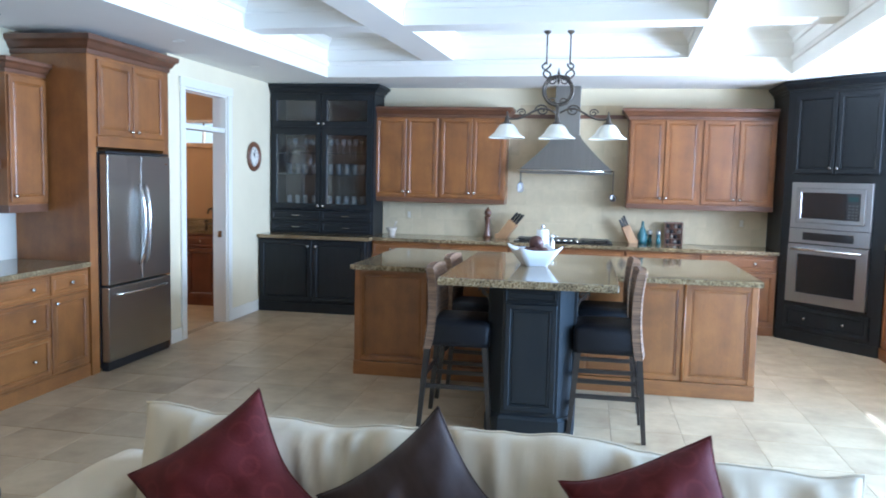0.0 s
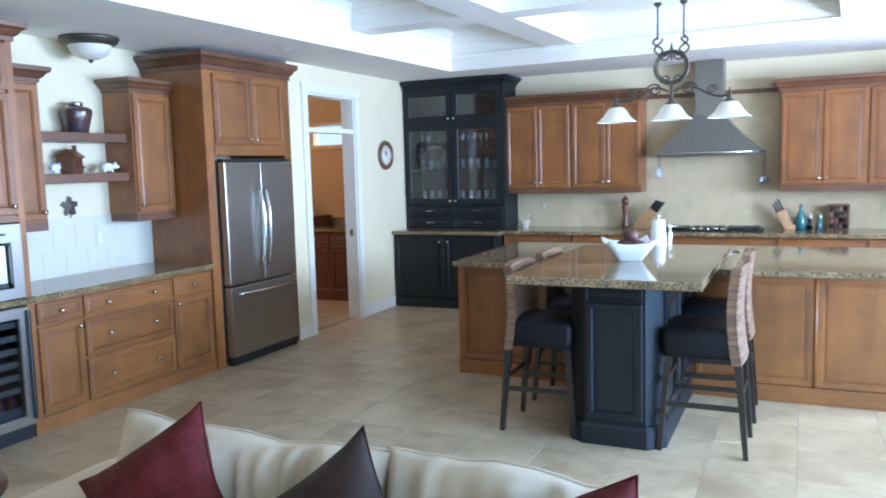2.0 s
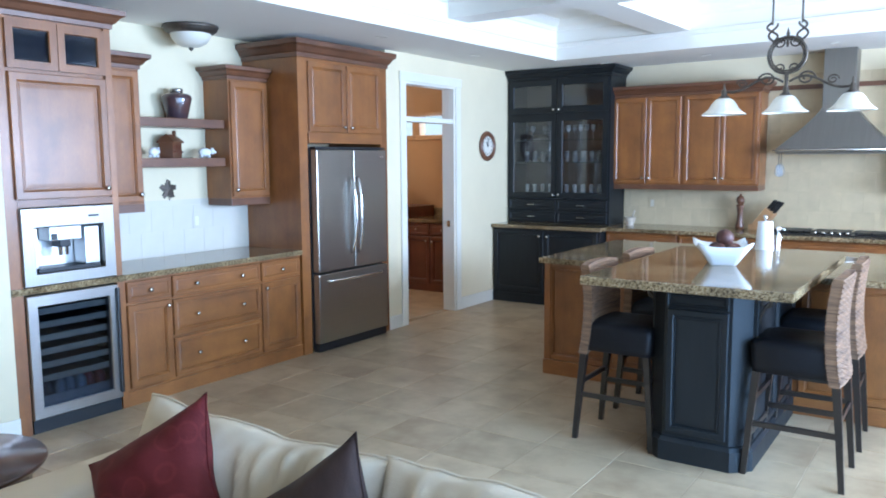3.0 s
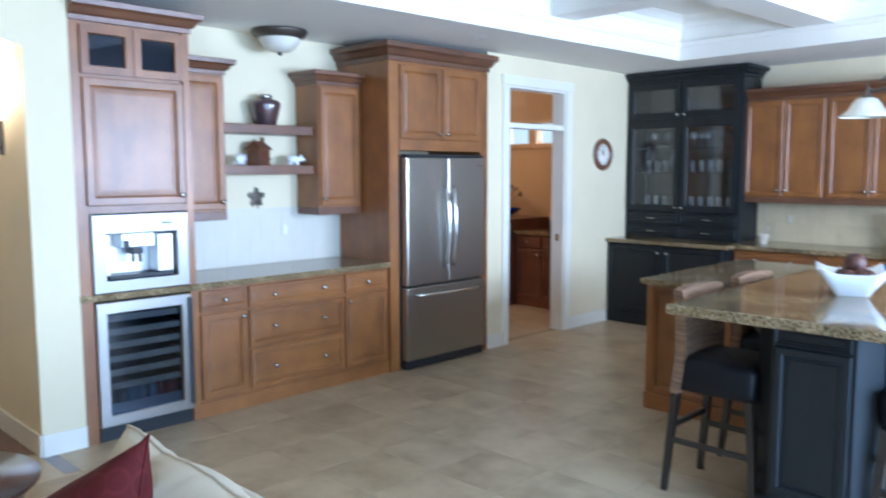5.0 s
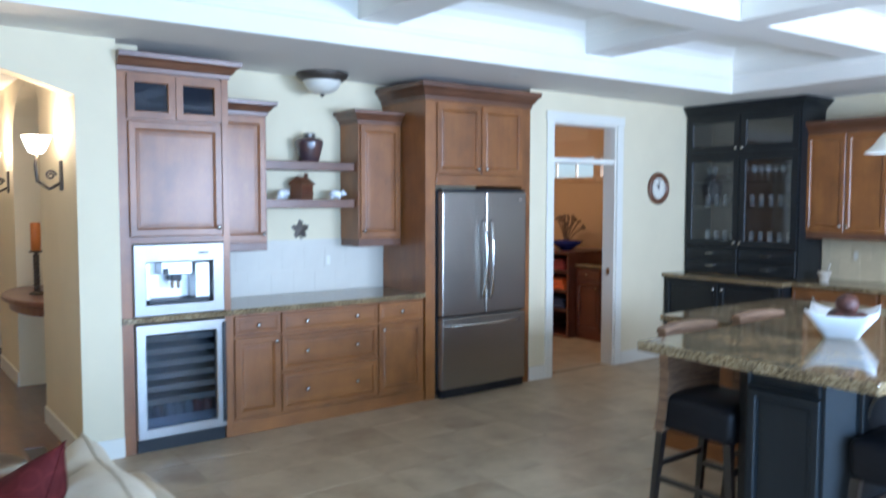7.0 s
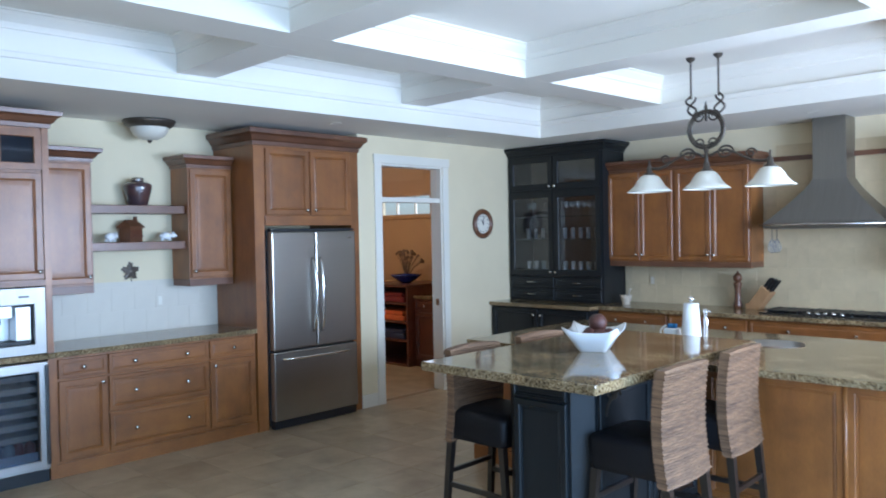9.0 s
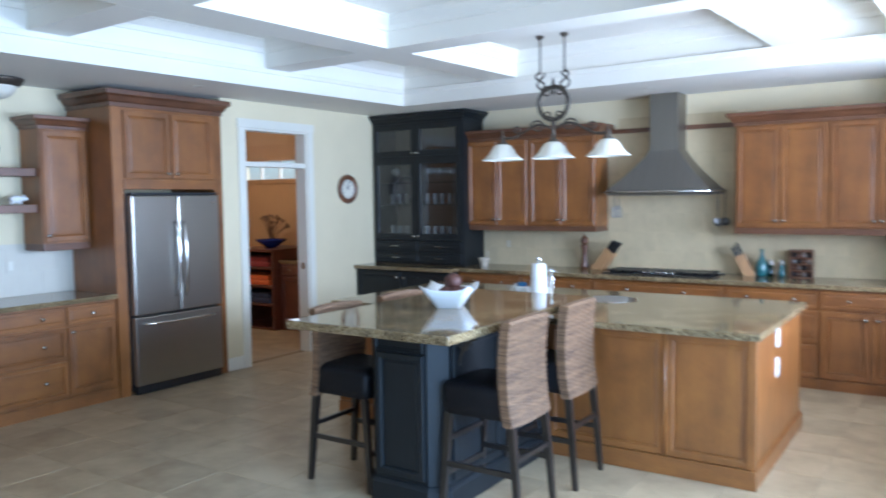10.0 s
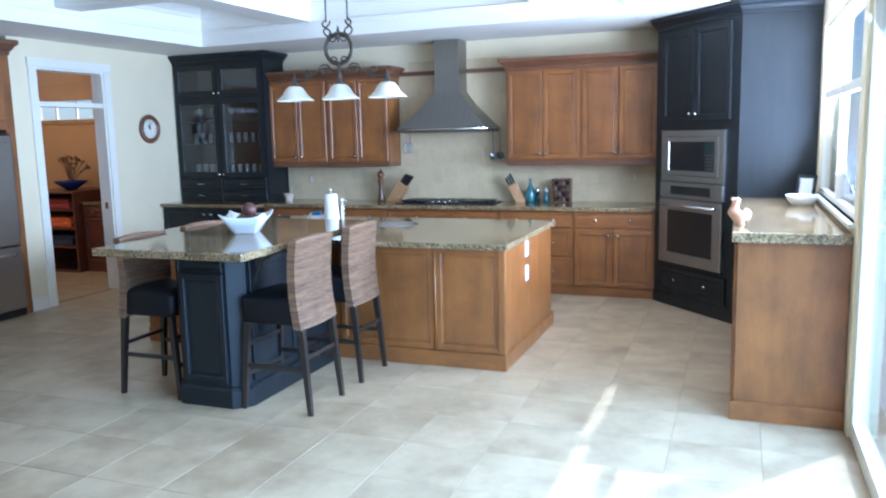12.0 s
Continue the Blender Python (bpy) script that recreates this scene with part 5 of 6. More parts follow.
for i, x in enumerate((-3.35, -3.2, -2.62, -2.48)):
    t = thing("stacked_bowl", "pale porcelain bowl on the bottom hutch shelf", "bowl", pose(x, 9.62, 1.2), group="bowls in the hutch")
    part("bowl", lathe([(0.001, 0), (0.03, 0), (0.06, 0.03), (0.068, 0.06), (0.064, 0.06), (0.055, 0.033), (0.001, 0.01)], 18), PORCELAIN, t, "", True)

# ---- things on the north counter ----
t = thing("cooktop", "black glass gas cooktop with cast-iron grates and chrome knobs", "cooktop", pose(0.0, 9.33, 0.914))
part("glass_plate", boxed(-0.56, 0.56, 0, 0.42, 0, 0.012, 0.004), BLACK_GLASS, t)
for i in range(3):
    g = part("grate", boxed(-0.53 + 0.36 * i, -0.19 + 0.36 * i, 0.05, 0.39, 0.026, 0.034, 0.003), BLACK, t, "cast-iron grate")
    for k in range(3):
        part("grate_bar", boxed(-0.5 + 0.36 * i + 0.13 * k, -0.48 + 0.36 * i + 0.13 * k, 0.06, 0.38, 0.012, 0.038, 0.002), BLACK, g)
for k in range(5):
    part("knob", lathe([(0.018, 0.012), (0.018, 0.03), (0.012, 0.036)], 14, pose(-0.12 + 0.07 * k, 0.03, 0)), CHROME, t, "chrome knob", True)


def knife_block(m, dark):
    t = thing("knife_block", "slanted pale wood knife block with black handles on the counter", "knife block", m, group="knife blocks")
    lean = pose(0, 0, 0, 0, -26 if dark else 38, 0)
    part("block", boxed(-0.048, 0.048, -0.045, 0.045, 0.03, 0.22, 0.006, m=lean), material("beech", (0.5, 0.29, 0.13), 0.45, vary=0.25, scale=6, stretch=(6, 6, 1)) if dark else bpy.data.materials["beech"], t)
    part("wedge", boxed(-0.05, 0.05, -0.04, 0.04, 0.0, 0.05, 0.004), bpy.data.materials["beech"], t)
    for i in range(3):
        for j in range(2):
            part("knife_handle", boxed(-0.04 + 0.03 * i, -0.02 + 0.03 * i, -0.03 + 0.035 * j, -0.015 + 0.035 * j, 0.22, 0.315 + 0.012 * i, 0.006, m=lean), BLACK, t, "black knife handle")


knife_block(pose(0.8, 9.7, 0.914, 0, 0, 8), True)
knife_block(pose(-0.75, 9.7, 0.914, 0, 0, -10) @ Matrix.Scale(1.18, 4), False)
t = thing("pepper_mill", "tall turned brown wooden pepper mill", "pepper mill", pose(-0.915, 9.72, 0.914) @ Matrix.Diagonal((1.3, 1.3, 1.05, 1)))
part("body", lathe([(0.001, 0), (0.034, 0), (0.035, 0.03), (0.024, 0.08), (0.022, 0.16), (0.03, 0.22), (0.033, 0.24), (0.02, 0.25)], 16), WALNUT, t, "", True)
part("head", lathe([(0.02, 0.25), (0.032, 0.27), (0.034, 0.3), (0.02, 0.33), (0.008, 0.335), (0.009, 0.35), (0.001, 0.355)], 16), WALNUT, t, "", True)
t = thing("oil_bottle", "teal glass bottle with a long neck on the counter", "bottle", pose(0.905, 9.72, 0.914))
part("bottle", lathe([(0.001, 0), (0.052, 0), (0.058, 0.02), (0.058, 0.1), (0.035, 0.16), (0.017, 0.2), (0.014, 0.255), (0.018, 0.26), (0.001, 0.26)], 20), material("teal_bottle_glass", (0.03, 0.12, 0.13), 0.08, coat=0.6), t, "", True)
for i, x in enumerate((0.99, 1.085)):
    t = thing("spice_grinder", "clear spice grinder with a steel top", "grinder", pose(x, 9.7, 0.914), group="spice grinders")
    part("jar", lathe([(0.001, 0), (0.028, 0), (0.028, 0.04), (0.018, 0.07), (0.024, 0.1), (0.022, 0.11), (0.001, 0.11)], 16), bpy.data.materials["teal_bottle_glass"] if i else BOTTLE_GLASS, t, "", True)
    part("cap", lathe([(0.024, 0.11), (0.026, 0.115), (0.024, 0.15), (0.012, 0.165), (0.001, 0.166)], 16), STEEL, t, "", True)
t = thing("spice_rack", "square dark wooden spice rack full of small jars", "spice rack", pose(1.155, 9.72, 0.914))
part("side", boxed(0, 0.012, -0.04, 0.06, 0, 0.26, 0.002), WALNUT, t)
part("side", boxed(0.188, 0.2, -0.04, 0.06, 0, 0.26, 0.002), WALNUT, t)
part("back", boxed(0.012, 0.188, 0.05, 0.06, 0.0, 0.26), WALNUT, t)
for i in range(5):
    part("shelf", boxed(0.012, 0.188, -0.04, 0.05, 0.06 * i, 0.06 * i + 0.01), WALNUT, t)
for i in range(4):
    for j in range(4):
        part("jar", lathe([(0.017, 0), (0.017, 0.032), (0.014, 0.034), (0.014, 0.045)], 10, pose(0.035 + 0.043 * j, 0.0, 0.0105 + 0.06 * i)), (BLACK_GLASS, WALNUT, STEEL)[(i + j) % 3], t, "", True)
t = thing("mortar", "small cream stone mortar with a pestle", "mortar", pose(-2.05, 9.5, 0.914))
part("bowl", lathe([(0.001, 0), (0.045, 0), (0.04, 0.02), (0.055, 0.06), (0.065, 0.1), (0.058, 0.1), (0.045, 0.05), (0.001, 0.04)], 20), material("cream_stone", (0.6, 0.52, 0.4), 0.5, vary=0.25, scale=20), t, "", True)
part("pestle", lathe([(0.012, 0), (0.008, 0.1), (0.012, 0.13)], 10, pose(0.01, 0, 0.05, 0, 20, 0)), bpy.data.materials["cream_stone"], t, "", True)
for x, z, w in ((-1.95, 1.1, 0.075), (1.98, 1.12, 0.075)):
    t = thing("wall_outlet", "cream outlet plate on the tiled splashback", "outlet", pose(x, 9.838, z), group="outlet plates")
    part("plate", boxed(0, w, -0.006, 0, 0, 0.115, 0.002), SPLASH_BED, t)
    part("socket", boxed(0.02, w - 0.02, -0.008, -0.006, 0.02, 0.095), SIDE_SPLASH, t)
for y, x, kind in ((9.54, 0.535, "ladle"), (9.77, 0.545, "ladle"), (9.62, -0.535, "spatula"), (9.74, -0.535, "spatula")):
    t = thing(kind, "hanging steel kitchen " + kind + " on the hood rail", "utensil", pose(x, y, 1.735, 0, 0, 24), group="utensils on the rail")
    part("shank", tube([(0, 0.004, 0.012), (0, -0.012, 0.01), (0, -0.012, -0.02), (0, -0.014, -0.28 if kind != "spatula" else -0.14)], 0.0045, 6), UTENSIL, t)
    if kind == "spatula":
        rim = [(0.032 * math.cos(a) * (1 - 0.25 * math.sin(a)), -0.0145, -0.2 + 0.062 * math.sin(a)) for a in (2 * math.pi * k / 20 for k in range(20))]
        b = part("blade", tube(rim, 0.0035, 6, closed=True), UTENSIL, t, "slotted turner blade", True)
        for sx in (-0.014, 0.0, 0.014):
            part("blade_bar", boxed(sx - 0.003, sx + 0.003, -0.016, -0.013, -0.255, -0.145), UTENSIL, b)
    else:
        part("scoop", lathe([(0.001, -0.038), (0.03, -0.03), (0.046, 0.0), (0.042, 0.0), (0.027, -0.024), (0.001, -0.033)], 16, pose(0, -0.02, -0.3, 60)), UTENSIL, t, "", True)

# ---- things on the table, island and bar counter ----
t = thing("fruit_bowl", "white square porcelain bowl with flared corners on the table", "bowl", pose(-0.085, 5.8, 1.04, 0, 0, 22) @ Matrix.Diagonal((1.14, 1.14, 1.05, 1)))


def square_loop(s, z, lift=0.0):
    pts = []
    for k in range(32):
        a = 2 * math.pi * k / 32 + math.pi / 4
        q = 1 / max(abs(math.cos(a)), abs(math.sin(a)))
        corner = max(0, (q - 1) / 0.4142)
        pts.append((s * q * math.cos(a), s * q * math.sin(a), z + lift * corner ** 2))
    return pts


part("bowl", rings(bmesh.new(), [square_loop(0.06, 0), square_loop(0.065, 0.005), square_loop(0.09, 0.05), square_loop(0.135, 0.105, 0.03), square_loop(0.133, 0.11, 0.03), square_loop(0.085, 0.055), square_loop(0.055, 0.012)]), PORCELAIN, t, "", True)
BALL = material("brown_wicker_ball", (0.1, 0.035, 0.022), 0.5, vary=0.5, scale=30, bump=0.5, bump_scale=60)
for x, y, z, r in ((-0.04, 0.03, 0.08, 0.05), (0.05, -0.03, 0.08, 0.048), (0.0, -0.05, 0.085, 0.045), (0.01, 0.02, 0.155, 0.052), (0.06, 0.05, 0.085, 0.04)):
    b = thing("decorative_ball", "dark reddish woven ball heaped in the white bowl", "ornament", pose(-0.085 + x, 5.8 + y, 1.04 + z), group="balls in the bowl")
    bm = bmesh.new()
    bmesh.ops.create_icosphere(bm, subdivisions=3, radius=r)
    for v in bm.verts:
        v.co *= 1 + 0.05 * noise.noise(v.co * 60)
    part("ball", bm, BALL, b, "", True)
t = thing("paper_towel", "white paper towel roll on a chrome stand", "paper towel", pose(-0.1, 7.02, 0.914))
part("stand_base", lathe([(0.001, 0), (0.075, 0), (0.075, 0.008), (0.06, 0.012), (0.001, 0.012)], 24), CHROME, t, "", True)
part("rod", lathe([(0.006, 0.012), (0.006, 0.31), (0.018, 0.32), (0.018, 0.335), (0.002, 0.345)], 12), CHROME, t, "", True)
part("roll", lathe([(0.02, 0.014), (0.068, 0.014), (0.068, 0.06), (0.058, 0.18), (0.05, 0.295), (0.02, 0.295)], 28), PAPER, t, "", True)
t = thing("sponge_caddy", "small white and blue sponge caddy by the roll", "caddy", pose(-0.26, 7.06, 0.914))
part("cup", boxed(-0.05, 0.05, -0.035, 0.035, 0, 0.115, 0.01), PORCELAIN, t)
part("sponge", boxed(-0.03, 0.03, -0.02, 0.02, 0.115, 0.145, 0.006), material("blue_sponge", (0.06, 0.2, 0.42), 0.8, vary=0.3, scale=60), t, "blue sponge")
part("arch", tube([(-0.05 - 0.04 * math.sin(math.pi * k / 10), 0, 0.04 + 0.09 * k / 10) for k in range(11)], 0.006, 6), PORCELAIN, t, "", True)
t = thing("rooster_figurine", "orange and white ceramic figurine on the bar counter", "figurine", pose(3.07, 6.28, 1.098, 0, 0, 200) @ Matrix.Scale(0.85, 4))
bm = lathe([(0.001, 0), (0.035, 0), (0.03, 0.02), (0.05, 0.06), (0.052, 0.09), (0.03, 0.12), (0.022, 0.15), (0.026, 0.175), (0.018, 0.195), (0.001, 0.2)], 18)
for v in bm.verts:
    v.co.x += 0.35 * v.co.z * (1 - v.co.z * 3) - 0.01 * math.sin(v.co.z * 40)
    v.co.y *= 1.3
bmesh.ops.create_icosphere(bm, subdivisions=2, radius=0.03, matrix=Matrix.Translation((-0.05, 0, 0.075)) @ Matrix.Diagonal((1.2, 0.5, 1.5, 1)))
bmesh.ops.create_icosphere(bm, subdivisions=2, radius=0.014, matrix=Matrix.Translation((0.045, 0, 0.185)) @ Matrix.Diagonal((1.3, 0.5, 1.2, 1)))
part("figure", bm, material("orange_glaze", (0.5, 0.17, 0.05), 0.4, vary=0.7, second=(0.62, 0.42, 0.27), scale=18), t, "", True)
# Dish for a bright white shape on the counter, not a fitted sink.
t = thing("basin", "white porcelain dish set on the bar counter", "sink", pose(3.5, 7.62, 1.099))
part("bowl", lathe([(0.001, 0), (0.07, 0), (0.1, 0.04), (0.115, 0.075), (0.111, 0.078), (0.094, 0.045), (0.06, 0.012), (0.001, 0.012)], 28), PORCELAIN, t, "", True)
t = thing("picture_frame", "small dark framed picture leaning by the bar faucet", "picture", pose(3.55, 8.1, 1.098, -12, 0, -35))
part("frame", frame_of(-0.08, 0.08, 0, 0.2, 0.022, -0.016, -0.01), BLACK, t)
part("print", boxed(-0.06, 0.06, -0.006, -0.002, 0.02, 0.18), PAPER, t)

# ---- hall beyond the arch ----
for x0, x1, y in ((-4.75, -3.72, 3.42), (-7.2, -6.15, 3.2), (-10.6, -8.4, 3.2)):
    structure("wall_hall_north", boxed(x0, x1, y, 3.6, 0, 2.71), WALL, "plain cream hall wall between the niches")
for x0, x1 in ((-6.15, -4.75), (-8.4, -7.2)):
    c, r = (x0 + x1) / 2, (x1 - x0) / 2
    pts = [(c + r * math.cos(math.pi * k / 16), 2.12 + 0.75 * r * math.sin(math.pi * k / 16)) for k in range(17)]
    structure("wall_hall_arch", rings(bmesh.new(), [[(x, 3.2, z), (x, 3.43, z), (x, 3.43, 2.71), (x, 3.2, 2.71)] for x, z in pts]), WALL, "cream arch over a hall niche")
    structure("wall_hall_niche", boxed(x0, x1, 3.43, 3.6, 0, 2.71), WALL, "cream back wall of a hall niche")
structure("wall_hall_south", boxed(-10.6, -3.72, 0.6, 0.75, 0, 2.71), WALL, "plain cream hall wall")
structure("wall_hall_west", boxed(-10.75, -10.6, 0.6, 3.6, 0, 2.71), WALL, "plain cream wall at the hall's end")
for x0, x1, y in ((-6.15, -4.75, 3.43), (-7.2, -6.15, 3.2), (-8.4, -7.2, 3.43), (-10.6, -8.4, 3.2)):
    structure("baseboard", boxed(x0, x1, y - 0.015, y, 0, 0.13, 0.003), TRIM, "white painted baseboard in the hall")
t = thing("niche_shelf", "bow-fronted wooden shelf in the hall niche", "shelf", pose(-5.45, 3.43, 0.83))
curve = [(0.69 * math.cos(math.pi * k / 20), -0.12 - 0.3 * math.sin(math.pi * k / 20)) for k in range(21)]
loop = [(0.69, 0.0)] + curve + [(-0.69, 0.0)]
part("board", rings(bmesh.new(), [[(x, y, 0.03) for x, y in loop], [(x * 1.0, y * 1.04, 0.04) for x, y in loop], [(x, y * 1.04, 0.07) for x, y in loop], [(x, y, 0.08) for x, y in loop]]), CHERRY, t)
part("apron", rings(bmesh.new(), [[(x * 0.95, y * 0.9, -0.04) for x, y in loop], [(x * 0.95, y * 0.9, 0.03) for x, y in loop]]), CHERRY, t)
t = thing("candlestick", "twisted black iron candlestick with an orange candle", "candlestick", pose(-5.42, 3.24, 0.91))
part("base", lathe([(0.001, 0), (0.06, 0), (0.06, 0.012), (0.02, 0.03)], 18), IRON, t, "", True)
tw = bmesh.new()
for ph in (0, math.pi):
    tube([(0.014 * math.cos(k * 0.7 + ph), 0.014 * math.sin(k * 0.7 + ph), 0.03 + k * 0.0075) for k in range(42)], 0.013, 6, tw)
part("stem", tw, IRON, t, "", True)
part("pan", lathe([(0.001, 0.345), (0.05, 0.345), (0.055, 0.36), (0.001, 0.36)], 18), IRON, t)
part("candle", lathe([(0.038, 0.36), (0.038, 0.585), (0.03, 0.592), (0.001, 0.588)], 18), material("orange_wax", (0.62, 0.2, 0.03), 0.5, vary=0.2, scale=10), t, "orange pillar candle", True)


def wall_sconce(x, y, z):
    t = thing("wall_sconce", "scrolled iron wall sconce with a lit glass bowl", "lamp", pose(x, y, z), group="hall sconces")
    part("backplate", boxed(-0.03, 0.03, -0.015, 0, -0.1, 0.1, 0.006), IRON, t)
    part("arm", tube([(0, -0.01, -0.05), (0, -0.08, -0.09), (0, -0.15, -0.04), (0, -0.16, 0.06), (0, -0.15, 0.14)], 0.011, 8), IRON, t, "", True)
    part("scroll", tube([(0, -0.07 + (0.034 - 0.0014 * k) * math.cos(0.5 * k), 0.0 + (0.034 - 0.0014 * k) * math.sin(0.5 * k)) for k in range(20)], 0.007, 6), IRON, t)
    part("shade", lathe([(0.028, 0.14), (0.05, 0.155), (0.068, 0.195), (0.09, 0.255), (0.086, 0.255), (0.063, 0.195), (0.046, 0.162), (0.028, 0.148)], 22, pose(0, -0.15, 0), cap=(False, False)), SCONCE_GLASS, t, "glowing alabaster bowl", True)
    bulb("sconce_bulb", (x, y - 0.15, z + 0.3), 19, 0.06, (1.0, 0.66, 0.36))


wall_sconce(-3.98, 3.17, 1.85)
wall_sconce(-6.4, 3.2, 1.85)
wall_sconce(-8.9, 3.2, 1.88)
t = thing("hall_plant", "dark leafy potted plant at the end of the hall", "plant", pose(-8.6, 2.9, 0))
part("pot", lathe([(0.001, 0), (0.13, 0), (0.17, 0.3), (0.18, 0.32), (0.15, 0.32), (0.001, 0.28)], 20), IRON, t, "", True)
bm = bmesh.new()
rng = random.Random(3)
for i in range(70):
    a, e, r = rng.uniform(0, 6.28), rng.uniform(0.2, 1.4), rng.uniform(0.25, 0.75)
    tip = Vector((math.cos(a) * math.cos(e) * r * 0.6, math.sin(a) * math.cos(e) * r * 0.6, 0.3 + math.sin(e) * r))
    mid = Vector((tip.x * 0.55, tip.y * 0.55, 0.3 + (tip.z - 0.3) * 0.7))
    sd = Vector((-math.sin(a), math.cos(a), 0)) * 0.03
    v = [bm.verts.new(p) for p in ((0, 0, 0.29), mid + sd, tip, mid - sd)]
    bm.faces.new(v)
part("leaves", bm, material("dark_leaf", (0.03, 0.05, 0.02), 0.5, vary=0.4, scale=20), t)

# ---- laundry beyond the doorway ----
structure("wall_laundry_west", boxed(-6.9, -6.75, 7.19, 9.85, 0, 2.71), ORANGE_WALL, "orange painted laundry wall")
structure("wall_laundry_south", boxed(-6.9, -3.72, 7.05, 7.2, 0, 2.71), ORANGE_WALL, "orange painted laundry wall")
structure("wall_laundry_east", boxed(-3.735, -3.72, 8.26, 9.84, 0, 2.71), ORANGE_WALL, "orange painted laundry wall by the doorway")
bm = bmesh.new()
box(bm, -6.75, -3.735, 9.83, 9.85, 0, 1.98)
box(bm, -6.75, -3.735, 9.83, 9.85, 2.28, 2.71)
box(bm, -6.75, -6.44, 9.83, 9.85, 1.98, 2.28)
structure("wall_laundry_north", bm, ORANGE_WALL, "orange painted laundry wall under a strip window")
PALE_WOOD = wood("pale_window_wood", (0.55, 0.33, 0.14), (0.42, 0.23, 0.09), along="x")
for i, (x0, x1) in enumerate(((-6.42, -5.3), (-5.18, -3.75))):
    w = thing(f"window_{i + 1}", "narrow high window with a pale wooden surround", "window", pose(x0, 9.83, 2.0), kind="structure")
    part("window_sill", boxed(-0.06, x1 - x0 + 0.06, -0.03, 0.12, -0.06, 0.0, 0.004), PALE_WOOD, w)
    part("window_head", boxed(-0.06, x1 - x0 + 0.06, -0.015, 0.12, 0.26, 0.3, 0.004), PALE_WOOD, w)
    for x in (-0.06, x1 - x0):
        part("window_side", boxed(x, x + 0.06, -0.015, 0.12, 0.0, 0.26, 0.003), PALE_WOOD, w)
    for k in range(1, 3):
        part("mullion", boxed((x1 - x0) * k / 3 - 0.012, (x1 - x0) * k / 3 + 0.012, 0.06, 0.09, 0.0, 0.26), TRIM, w)
    p = part("pane", boxed(0, x1 - x0, 0.072, 0.077, 0.0, 0.26), PANE, w, "clear glass pane")
    p.visible_shadow = False
t = thing("laundry_cabinet", "reddish cherry laundry cabinet with panelled doors", "cabinet", pose(-4.93, 9.13, 0))
part("body", boxed(0, 1.19, 0, 0.69, 0, 0.88), CHERRY, t)
part("counter", boxed(-0.01, 1.19, -0.03, 0.69, 0.88, 0.92, 0.005), GRANITE, t, "brown stone counter")
part("splash", boxed(-0.01, 1.19, 0.67, 0.69, 0.92, 1.02), GRANITE, t)
for i in range(3):
    d = part("drawer", slab_front(0.01 + 0.395 * i, 0.395 + 0.395 * i, 0.72, 0.865, 0), CHERRY, t)
    knob(d, 0.2 + 0.395 * i, -0.02, 0.79)
    door(t, 0.01 + 0.395 * i, 0.395 + 0.395 * i, 0.1, 0.705, 0, CHERRY, (0.35 + 0.395 * i if i % 2 == 0 else 0.05 + 0.395 * i, 0.64))
t = thing("laundry_faucet", "antique bronze bridge faucet on the laundry counter", "faucet", pose(-4.42, 9.6, 0.92))
part("spout", tube([(0, 0, 0), (0, 0, 0.2), (0, -0.04, 0.25), (0, -0.12, 0.24), (0, -0.15, 0.19)], 0.012, 10), IRON, t, "", True)
for x in (-0.1, 0.1):
    part("handle", lathe([(0.022, 0), (0.014, 0.02), (0.012, 0.07), (0.03, 0.08), (0.03, 0.09), (0.005, 0.1)], 12, pose(x, 0, 0)), IRON, t, "", True)
part("bridge", tube([(-0.1, 0, 0.05), (0.1, 0, 0.05)], 0.01, 8), IRON, t)
t = thing("cubby_shelf", "open dark cubby shelf with folded orange and red cloths", "shelf", pose(-5.75, 9.0, 0))
part("side", boxed(0, 0.03, 0, 0.8, 0, 1.03), CHERRY, t)
part("side", boxed(0.78, 0.81, 0, 0.8, 0, 1.03), CHERRY, t)
part("back", boxed(0.03, 0.78, 0.78, 0.8, 0, 1.03), BLACK, t)
for z in (0.0, 0.32, 0.56, 0.8):
    part("shelf", boxed(0.03, 0.78, 0.0, 0.78, z, z + 0.025), CHERRY, t)
part("top", boxed(-0.01, 0.82, -0.02, 0.8, 1.03, 1.06, 0.004), CHERRY, t)
for z, c, n in ((0.345, (0.04, 0.05, 0.1), "dark_cloth"), (0.585, (0.75, 0.16, 0.02), "orange_cloth"), (0.825, (0.3, 0.04, 0.03), "red_cloth")):
    k = thing("folded_cloth", n.replace("_", " ") + " folded in the laundry cubby shelf", "cloth", pose(-5.7, 9.02, z), group="cloths in the cubby")
    m = material(n, c, 0.85, vary=0.3, scale=12, bump=0.2, bump_scale=60)
    part("layer", boxed(0.02, 0.66, 0.0, 0.4, 0, 0.07, 0.02), m, k)
    part("layer", boxed(0.05, 0.62, 0.02, 0.4, 0.07, 0.13, 0.02), m, k)
t = thing("blue_bowl", "deep blue fluted bowl on the cubby shelf", "bowl", pose(-5.25, 9.28, 1.06))
part("bowl", lathe([(0.001, 0), (0.06, 0), (0.13, 0.05), (0.2, 0.1), (0.21, 0.12), (0.19, 0.115), (0.1, 0.04), (0.001, 0.02)], 24), material("cobalt_glaze", (0.012, 0.025, 0.16), 0.25), t, "", True)
t = thing("dried_flowers", "bunch of dried brown flowers behind the blue bowl", "flowers", pose(-5.42, 9.45, 1.06))
bm = bmesh.new()
